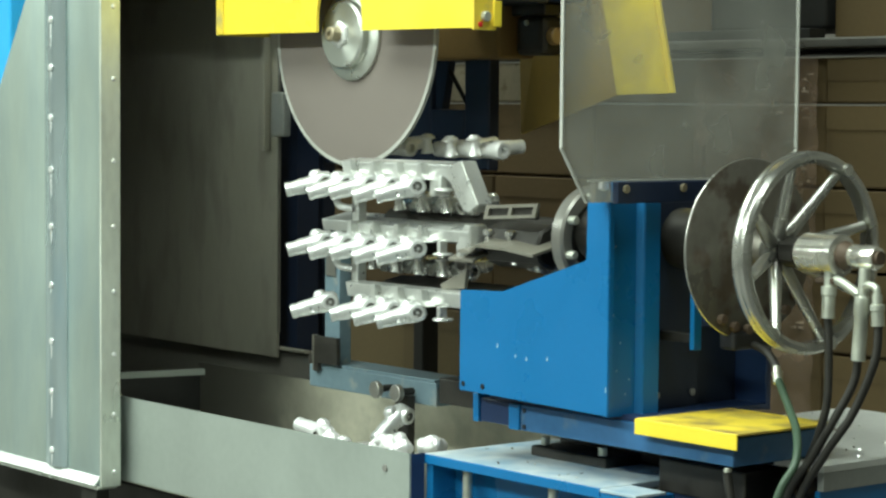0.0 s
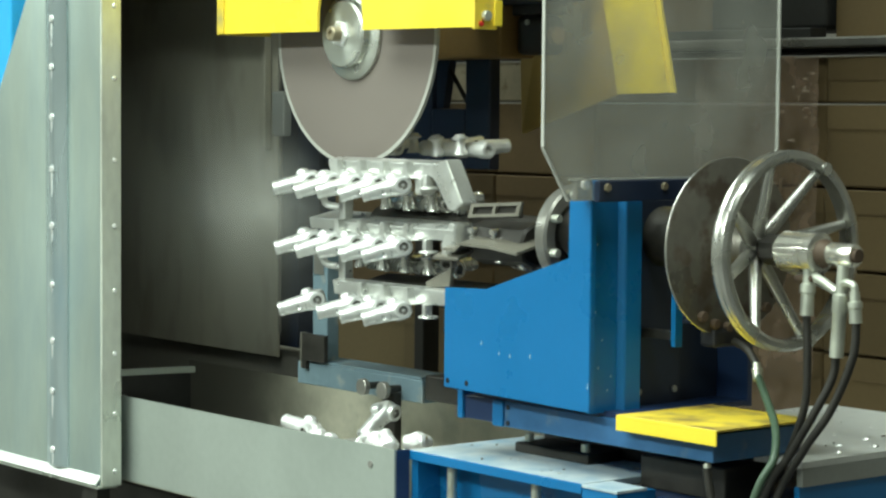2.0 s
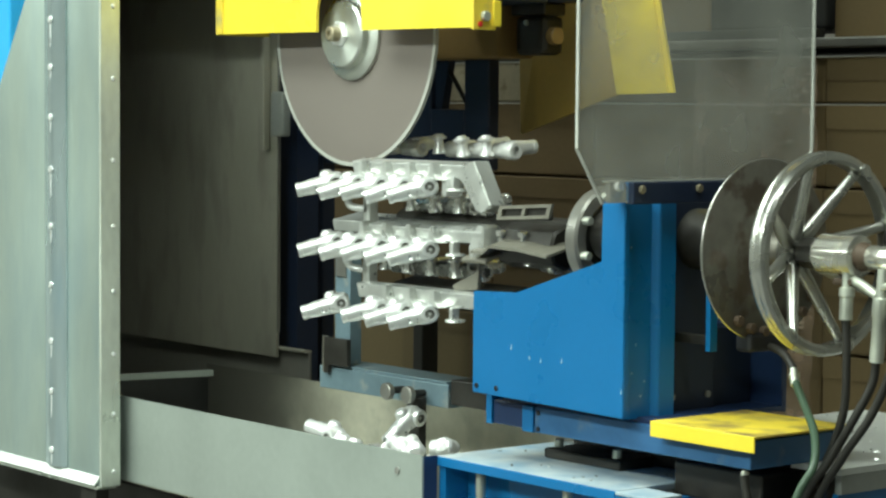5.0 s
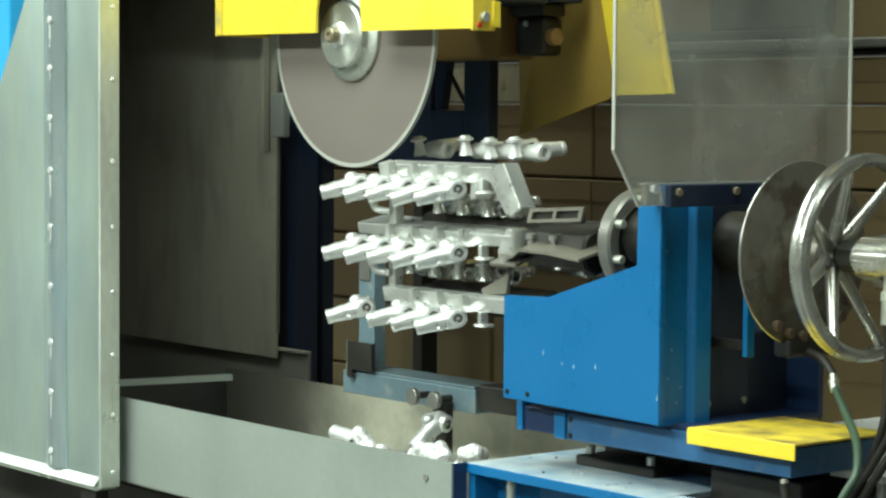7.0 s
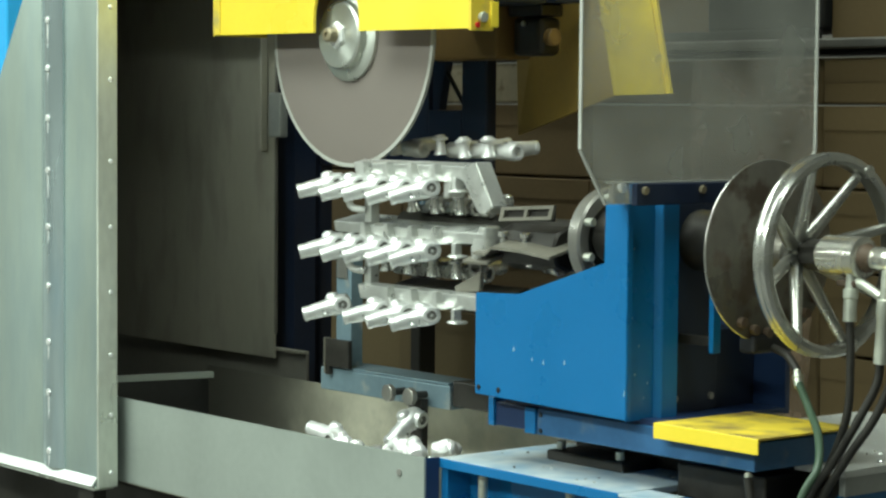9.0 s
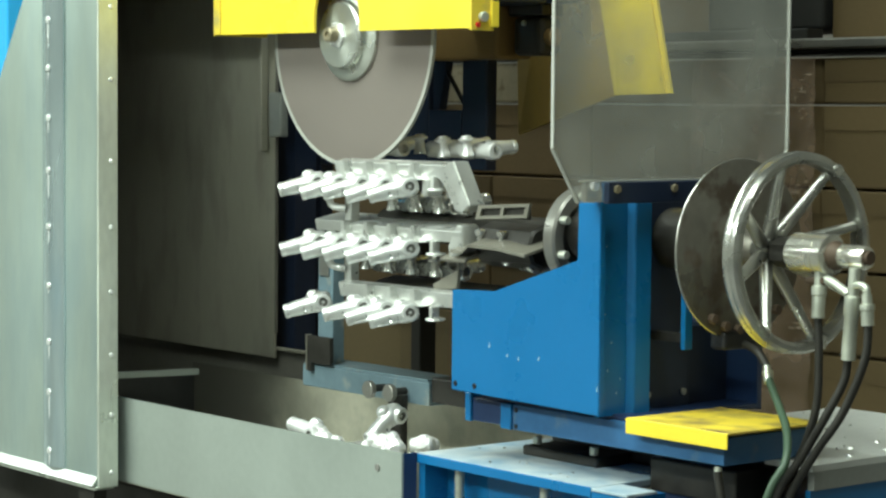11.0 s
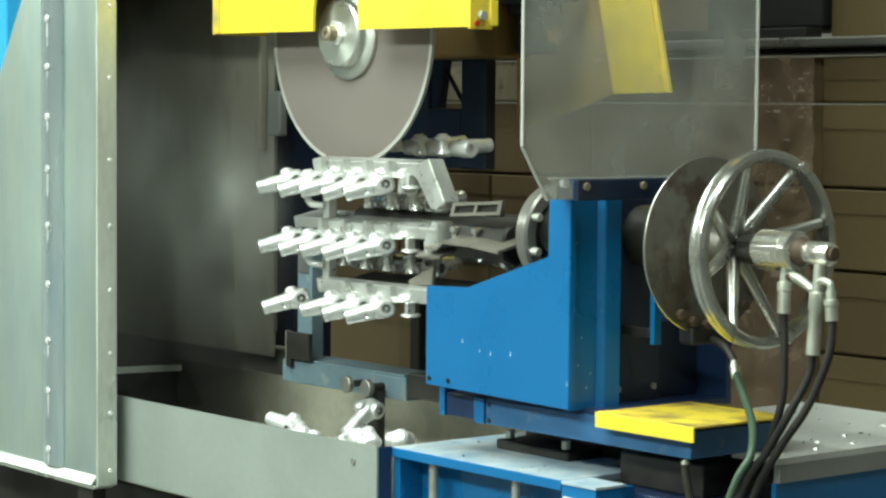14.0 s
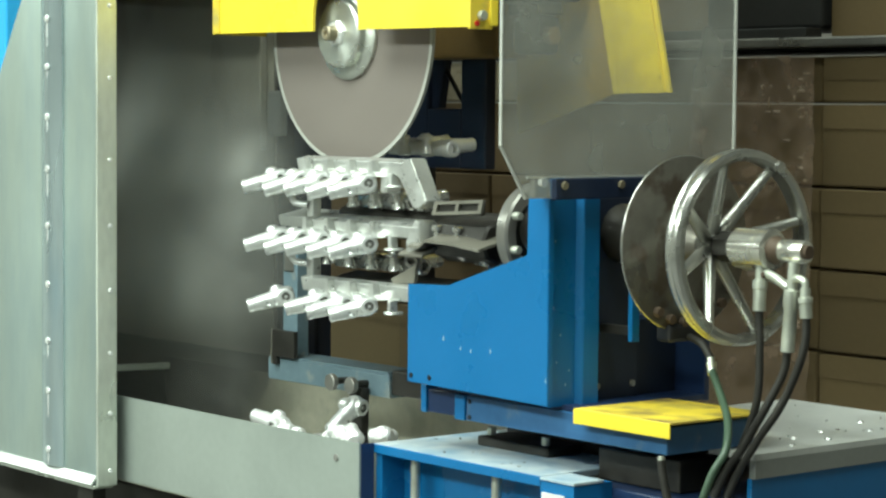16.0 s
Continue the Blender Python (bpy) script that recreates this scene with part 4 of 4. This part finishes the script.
for x in (0.06, 0.125):
    part("clamp_screw", cyl(B(), (x, 0.02, AX - 0.682), (x, 0.05, AX - 0.682), 0.007), GREASE, arm)
    part("screw_head", cyl(B(), (x - 0.004, 0.008, AX - 0.684), (x - 0.004, 0.0205, AX - 0.684), 0.017, seg=10), STEEL, arm)
part("drop_bar", box(B(), 0.095, 0.135, 0.03, 0.048, AX - 0.86, AX - 0.69, 0.002), GREASE, arm)


# ---- castings ----
def casting_mesh():
    bm = B()
    way = Vector((0, -1, -0.27)).normalized()
    lathe(bm, [(-0.018, 0), (-0.018, 0.010), (-0.012, 0.017), (0.0, 0.0195), (0.012, 0.019), (0.024, 0.0165), (0.040, 0.0150), (0.044, 0.0155), (0.066, 0.0132), (0.067, 0.0142), (0.074, 0.0138), (0.0755, 0.012), (0.0752, 0.0095), (0.069, 0.009), (0.069, 0)], (0, 0, 0), way, 24)
    lathe(bm, [(-0.020, 0), (-0.020, 0.010), (-0.015, 0.015), (0.012, 0.0165), (0.020, 0.0165), (0.0225, 0.0155), (0.0235, 0.013), (0.0232, 0.0086), (0.010, 0.0080), (0.010, 0.0035), (0.020, 0.003), (0.020, 0)], (0, 0.002, 0), (1, 0, 0), 24)
    lathe(bm, [(0, 0.014), (0.011, 0.0138), (0.015, 0.0122), (0.0185, 0.0085), (0.0188, 0)], (-0.006, -0.016, 0.002), (-0.25, -0.1, 1), 18)
    lathe(bm, [(0, 0.008), (0.012, 0.0075), (0.0135, 0.005), (0.0135, 0)], (0.004, -0.030, -0.010), (0.4, 0, -1), 12)
    return bm


bm = casting_mesh()
bmesh.ops.recalc_face_normals(bm, faces=bm.faces[:])
crease(bm)
CASTING = bpy.data.meshes.new("casting")
bm.to_mesh(CASTING)
bm.free()
CASTING.materials.append(CAST)
CASTING.materials.append(BORE)
# Bore faces get a dark colour that stands in for their shade.
for f in CASTING.polygons:
    c = f.center
    if 0.0095 < c.x < 0.0225 and 0.0032 < math.hypot(c.y - 0.002, c.z) < 0.0085:
        f.material_index = 1

far_bm = B()
lathe(far_bm, [(-0.030, 0), (-0.030, 0.012), (-0.024, 0.015), (0.004, 0.015), (0.008, 0.0172), (0.028, 0.0172), (0.032, 0.0165), (0.034, 0.0145), (0.034, 0.009), (0.020, 0.0085), (0.020, 0)], (0, 0, 0), (1, 0, 0), 24)
lathe(far_bm, [(0, 0.014), (0.010, 0.0105), (0.026, 0.0085), (0.028, 0.0155), (0.032, 0.0155), (0.034, 0.010), (0.037, 0.009), (0.038, 0)], (-0.020, -0.026, -0.010), (0, -0.15, 1), 18)
lathe(far_bm, [(0, 0.0165), (0.028, 0.015), (0.060, 0.0128), (0.061, 0.0138), (0.069, 0.0132), (0.070, 0)], (-0.010, 0.004, 0.002), (0.05, 1, 0.12), 20)
bmesh.ops.recalc_face_normals(far_bm, faces=far_bm.faces[:])
crease(far_bm)
FAR = bpy.data.meshes.new("casting")
far_bm.to_mesh(FAR)
far_bm.free()
FAR.materials.append(GLOSSY_SHADED)
FAR_TOP = FAR.copy()
FAR_TOP.materials[0] = CAST_LIT

tree = thing("casting_tree", 0.2, SY, AX - 0.50, "tree of bright bare aluminium castings clamped in the chuck", "casting tree")
MOVING.append(tree)
TILT = pose(0, 0, 0, 12, 0, 0)


def bar_at(x0, x1, y0, y1, z0, z1, bevel=0.002):
    """A bar rolled twelve degrees about its front top edge."""
    c = Vector((0, y0, z1))
    return box(B(), x0, x1, y0, y1, z0, z1, bevel, Matrix.Translation(c) @ TILT @ Matrix.Translation(-c))


ROWS = ((AX - 0.281, (0.281, 0.2105, 0.140, 0.0695, -0.001)), (AX - 0.394, (0.283, 0.2125, 0.142, 0.072, 0.004)), (AX - 0.510, (0.285, 0.2145, 0.144, 0.017)))
for z, xs in ROWS:
    for x in xs:
        part("casting", None, None, tree, data=CASTING, at=pose(x + 0.010, -0.078, z, random.uniform(-3, 3), 0, -36 + random.uniform(-3, 3)))
        if x > 0.06:
            part("gate", prism(B(), [(x + 0.012, z + 0.012), (x + 0.050, z + 0.012), (x + 0.036, z + 0.022), (x + 0.034, z + 0.042), (x + 0.024, z + 0.042), (x + 0.022, z + 0.022)], 1, -0.086, -0.060, 0.001), BARMAT, tree)
part("runner", bar_at(0.054, 0.400, -0.072, -0.042, AX - 0.266, AX - 0.241), BARMAT, tree)
part("runner", bar_at(0.100, 0.432, -0.072, -0.040, AX - 0.380, AX - 0.358), BARMAT, tree)
part("runner", bar_at(0.069, 0.425, -0.072, -0.050, AX - 0.498, AX - 0.470), BARMAT, tree)
part("back_plate", bar_at(-0.045, 0.40, -0.045, 0.02, AX - 0.378, AX - 0.356), BARMAT, tree, "grey back plate")
part("runner_arm", prism(B(), [(0.322, AX - 0.262), (0.322, AX - 0.298), (0.338, AX - 0.298), (0.345, AX - 0.272), (0.361, AX - 0.262), (0.378, AX - 0.270), (0.4175, AX - 0.322), (0.438, AX - 0.324), (0.4585, AX - 0.3105), (0.411, AX - 0.232), (0.385, AX - 0.2415)], 1, -0.0725, -0.036, 0.002), BARMAT, tree)
part("arm_lug", prism(B(), [(0.419, AX - 0.345), (0.436, AX - 0.349), (0.436, AX - 0.396), (0.40, AX - 0.41), (0.395, AX - 0.385)], 1, -0.070, -0.03, 0.002), BARMAT, tree)
sl = B()
for x0, x1, z0, z1 in ((0.476, 0.612, 0.0, 0.006), (0.476, 0.612, 0.019, 0.025), (0.476, 0.486, 0.006, 0.019), (0.539, 0.547, 0.006, 0.019), (0.602, 0.612, 0.006, 0.019)):
    prism(sl, [(x0 + z0 * 0.3, AX - 0.334 + z0 + (x0 - 0.476) * 0.06), (x1 + z0 * 0.3, AX - 0.334 + z0 + (x1 - 0.476) * 0.06), (x1 + z1 * 0.3, AX - 0.334 + z1 + (x1 - 0.476) * 0.06), (x0 + z1 * 0.3, AX - 0.334 + z1 + (x0 - 0.476) * 0.06)], 1, -0.074, -0.068)
part("slotted_plate", sl, PLATE, tree, "slotted steel clamp plate")
# Dark block added behind the slots for their shade.
part("slot_backing", box(B(), 0.480, 0.608, -0.0675, -0.058, AX - 0.330, AX - 0.307, 0.003), GREASE, tree)
cp = B()
prof = [(0.420, -0.008), (0.452, -0.008), (0.470, 0.004), (0.545, 0.002), (0.620, -0.006)]
top = [cp.verts.new((x, y, AX - 0.372 + z + (y + 0.045) * 0.25)) for y in (-0.085, -0.005) for x, z in prof]
low = [cp.verts.new(v.co - Vector((0, 0, 0.005))) for v in top]
n_ = len(prof)
for q in range(n_ - 1):
    cp.faces.new((top[q], top[q + 1], top[n_ + q + 1], top[n_ + q]))
    cp.faces.new((low[n_ + q], low[n_ + q + 1], low[q + 1], low[q]))
    cp.faces.new((low[q], low[q + 1], top[q + 1], top[q]))
    cp.faces.new((top[n_ + q], top[n_ + q + 1], low[n_ + q + 1], low[n_ + q]))
for q in (0, n_ - 1):
    cp.faces.new((top[q], top[n_ + q], low[n_ + q], low[q]))
part("clamp_plate", cp, PLATE, tree, "dusty bent clamp plate")
for z in (AX - 0.262, AX - 0.378, AX - 0.496):
    part("riser_fin", box(B(), 0.352, 0.362, -0.078, -0.060, z - 0.022, z, 0.002), BARMAT, tree)
    part("riser_foot", lathe(B(), [(0, 0), (0, 0.016), (0.002, 0.019), (0.005, 0.018), (0.006, 0.010), (0.006, 0)], (0.357, -0.066, z - 0.027), (0, 0, 1), 20), BARMAT, tree)
for z in (AX - 0.298, AX - 0.412):
    part("sprue_loop", tube(B(), [(0.052, -0.070, z + 0.004), (0.050, -0.078, z - 0.014), (0.060, -0.078, z - 0.028), (0.080, -0.062, z - 0.032)], 0.0068, 10, 5), CAST, tree)
part("drain_tube", lathe(B(), [(0, 0), (0, 0.012), (0.030, 0.012), (0.031, 0.011), (0.0305, 0.0075), (0.012, 0.007), (0.012, 0)], (0.368, -0.030, AX - 0.317), (0.75, -0.66, 0), 20), STEEL, tree, "short open steel tube")
part("clamp_tab", box(B(), 0.385, 0.454, -0.085, -0.045, -0.003, 0.003, 0.001, Matrix.Translation((0, 0, AX - 0.378)) @ pose(0, 0, 0, 22, 0, 0)), PLATE, tree)
part("mandrel", cyl(B(), (0.10, SY, SZ), (0.60, SY, SZ), 0.030), GREASE, tree, "dark mandrel")
part("hex_block", cyl(B(), (0.44, SY - 0.03, SZ - 0.02), (0.59, SY - 0.03, SZ - 0.02), 0.04, seg=8), GREASE, tree)
for z0, z1 in ((AX - 0.36, AX - 0.268), (AX - 0.475, AX - 0.38)):
    part("sprue_post", box(B(), 0.075, 0.095, -0.062, -0.04, z0, z1, 0.003), BARMAT, tree)
# Dark colour stands in for the shade between the rows.
part("sprue_plate", bar_at(0.09, 0.42, 0.0, 0.05, AX - 0.485, AX - 0.47), GREASE, tree)
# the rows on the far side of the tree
# The top row takes the lit metal, the lower rows the shaded one.
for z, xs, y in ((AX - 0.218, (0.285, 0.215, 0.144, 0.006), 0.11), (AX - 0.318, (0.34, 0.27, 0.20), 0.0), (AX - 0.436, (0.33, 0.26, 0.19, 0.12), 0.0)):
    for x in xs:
        part("casting", None, None, tree, "glossy far side casting, light and shade put into its colour", data=FAR_TOP if y > 0.1 else FAR, at=pose(x, y, z, random.uniform(-4, 4), 0, random.uniform(-4, 4)))
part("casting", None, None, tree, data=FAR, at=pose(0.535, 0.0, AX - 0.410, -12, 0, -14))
part("corner_lug", prism(B(), [(0.335, AX - 0.458), (0.410, AX - 0.4265), (0.404, AX - 0.462), (0.340, AX - 0.468)], 1, -0.056, -0.048, 0.001), PLATE, tree, "bent steel lug")
part("drain_tube", lathe(B(), [(0, 0), (0, 0.012), (0.030, 0.012), (0.031, 0.011), (0.0305, 0.0075), (0.012, 0.007), (0.012, 0)], (0.352, -0.020, AX - 0.418), (0.75, -0.66, -0.2), 20), STEEL, tree, "short open steel tube")
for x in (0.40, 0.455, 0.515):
    part("clamp_screw", lathe(B(), [(0, 0.006), (0.022, 0.006), (0.022, 0.010), (0.030, 0.010), (0.032, 0.007), (0.032, 0)], (x, -0.045, AX - 0.385), (0, 0, 1), 12), GLOSSY_SHADED, tree)


# ---- castings that have fallen ----
PALE = CASTING.copy()
PALE.materials[0] = CAST_LIT


def fallen(m, label="fallen aluminium casting lying in the tray", data=None):
    ob = new("loose_casting", data or PALE)
    ob.matrix_basis = m
    MOVING.append(ob)
    return tagged(ob, label, "casting", "fallen castings")


fallen(pose(0.070, -0.12, AX - 0.757, -24, 0, -84))
fallen(pose(0.094, -0.125, AX - 0.768, -4, 20, -104))
fallen(pose(0.165, -0.15, AX - 0.768, -6, 60, -70))
fallen(pose(0.300, -0.14, AX - 0.750, 14, 70, -78))
fallen(pose(0.262, -0.10, AX - 0.765, 4, 0, -60))
fallen(pose(0.345, -0.15, AX - 0.750, -20, 40, -128))
fallen(pose(0.358, -0.09, AX - 0.748, 35, 10, -150))
fallen(pose(0.138, 0.010, AX - 0.722, 22, 10, 8), "aluminium casting caught on the support arm", CASTING)
heap = B()
hg = [[heap.verts.new((-0.15 + 0.52 * i / 26, -0.212 + 0.42 * k / 20, AX - 0.908 + max(0.0, 0.115 * (1 - ((i - 14) / 15) ** 4) * (1 - ((k - 8) / 13) ** 4) * (0.8 + 0.45 * noise.noise(Vector((i * 0.45, k * 0.5, 2))))))) for i in range(27)] for k in range(21)]
for k in range(20):
    for i in range(26):
        heap.faces.new((hg[k][i], hg[k][i + 1], hg[k + 1][i + 1], hg[k + 1][i]))
MOVING.append(solid("offcut_heap", heap, CAST_LIT, "heap of aluminium offcuts in the tray", "offcuts", "stuff"))


# ---- dust thrown off by the wheel ----
def dust_material():
    m = bpy.data.materials.new("airborne grinding dust")
    m.use_nodes = True
    n, l = m.node_tree.nodes, m.node_tree.links
    p = n["Principled BSDF"]
    p.inputs["Base Color"].default_value = (0.62, 0.63, 0.58, 1)
    p.inputs["Roughness"].default_value = 1
    p.inputs["Specular IOR Level"].default_value = 0
    co = n.new("ShaderNodeTexCoord")
    gr = n.new("ShaderNodeTexGradient")
    gr.gradient_type = "SPHERICAL"
    l.new(co.outputs["Object"], gr.inputs["Vector"])
    nz = n.new("ShaderNodeTexNoise")
    nz.inputs["Scale"].default_value, nz.inputs["Detail"].default_value = 1.5, 5
    l.new(co.outputs["Object"], nz.inputs["Vector"])
    rg = n.new("ShaderNodeMapRange")
    rg.inputs["From Min"].default_value, rg.inputs["From Max"].default_value = 0.3, 0.75
    rg.inputs["To Min"].default_value, rg.inputs["To Max"].default_value = 0.14, 0.40
    l.new(nz.outputs["Fac"], rg.inputs["Value"])
    soft = n.new("ShaderNodeMath")
    soft.operation = "SMOOTH_MIN"
    soft.inputs[1].default_value, soft.inputs[2].default_value = 0.8, 0.4
    fade = n.new("ShaderNodeMath")
    fade.operation = "POWER"
    fade.inputs[1].default_value = 1.7
    l.new(gr.outputs["Fac"], fade.inputs[0])
    l.new(fade.outputs[0], soft.inputs[0])
    mul = n.new("ShaderNodeMath")
    mul.operation = "MULTIPLY"
    mul.use_clamp = True
    l.new(soft.outputs[0], mul.inputs[0])
    l.new(rg.outputs[0], mul.inputs[1])
    tr, mix = n.new("ShaderNodeBsdfTransparent"), n.new("ShaderNodeMixShader")
    l.new(mul.outputs[0], mix.inputs["Fac"])
    l.new(tr.outputs[0], mix.inputs[1])
    l.new(p.outputs[0], mix.inputs[2])
    l.new(mix.outputs[0], n["Material Output"].inputs["Surface"])
    return m


DUST = dust_material()
PUFFS = []


def puff(x, y, z, r, turn, early):
    """One rigid wisp: a domed, wavy veil, thin at its edge."""
    bm = B()
    g = [[bm.verts.new(((i - 10) / 10, 0.08 * ((i - 10) ** 2 + (k - 10) ** 2) / 100 + 0.05 * math.sin(i * 0.7 + k * 0.4), (k - 10) / 10)) for i in range(21)] for k in range(21)]
    for k in range(20):
        for i in range(20):
            bm.faces.new((g[k][i], g[k][i + 1], g[k + 1][i + 1], g[k + 1][i])).smooth = True
    data = bpy.data.meshes.new("dust_puff")
    bm.to_mesh(data)
    bm.free()
    data.materials.append(DUST)
    ob = tagged(new("dust_puff", data), "pale grey wisp of grinding dust in the hood", "dust", "dust wisps", "stuff")
    ob.scale = (r * 1.25, r, r)
    PUFFS.append((ob, Vector((x, y, z)), turn, early))


puff(-0.37, 0.03, AX - 0.325, 0.16, 18, True)
puff(-0.60, 0.06, AX - 0.33, 0.34, 16, True)
puff(-0.48, 0.09, AX - 0.44, 0.28, 18, False)
puff(-0.84, 0.04, AX - 0.34, 0.44, 12, False)
puff(-0.78, 0.07, AX - 0.60, 0.46, 12, False)
puff(-0.54, 0.02, AX - 0.62, 0.34, 14, False)

# ---- movement ----
TRAVEL = ((0, 0), (0.5, -.0092), (1, -.0205), (1.5, -.0326), (2, -.0442), (2.5, -.0582), (2.8, -.0662), (3, -.0678), (3.3, -.0678), (3.5, -.0602), (3.75, -.0455), (4, -.0291), (4.2, -.0172), (4.5, .0025),
          (5, .036), (5.5, .0695), (6, .1025), (6.2, .1140), (6.35, .1172), (6.5, .1174), (7, .1174), (7.15, .1165), (7.3, .1095), (7.5, .0977), (8, .0815), (8.5, .0672), (9, .0489), (9.5, .033), (10, .0172), (10.5, .0013), (11, -.0145),
          (11.5, -.0311), (12, -.0428), (12.25, -.0463), (12.5, -.0474), (13, -.0568), (13.5, -.0688), (14, -.0826), (14.5, -.0968), (15, -.1108), (15.5, -.1237), (16, -.1341))


def motions():
    for ob in MOVING:
        base = ob.matrix_basis.copy()
        walk(ob, [(t, Matrix.Translation((dx, 0, 0)) @ base) for t, dx in TRAVEL])
    for k, (ob, c, turn, early) in enumerate(PUFFS):
        size = ob.scale.copy()
        away = Vector((-1.75, 0.06, c.z))
        home = [(0, away, 0), (0.5, away, 0)]
        if early:
            home += [(1.4, c + Vector((-0.25, 0, -0.03)), 10), (2.1, c + Vector((0.06, -0.02, 0)), 24), (2.6, c + Vector((0.02, 0, 0.03)), 36), (3.2, c + Vector((-0.10, 0, 0.07)), 48), (4.0, c + Vector((-0.30, 0, 0.10)), 60), (5.4, away, 75)]
        home += [(12.0 + 0.25 * k, away, 75), (13.9 + 0.12 * k, c + Vector((-0.10, 0, 0)), 80), (14.8, c + Vector((0.02, 0, 0.02)), 98), (16, c + Vector((-0.02, 0, 0.05)), 118)]
        walk(ob, [(t, Matrix.Translation(q) @ pose(0, 0, 0, 0, roll, turn)) for t, q, roll in home])
        ob.scale = size
    base = Matrix.Translation((0, 0, AX))
    walk(blade, [(i / 10, base @ pose(0, 0, 0, 0, 80 * i, 0)) for i in range(161)])


motions()
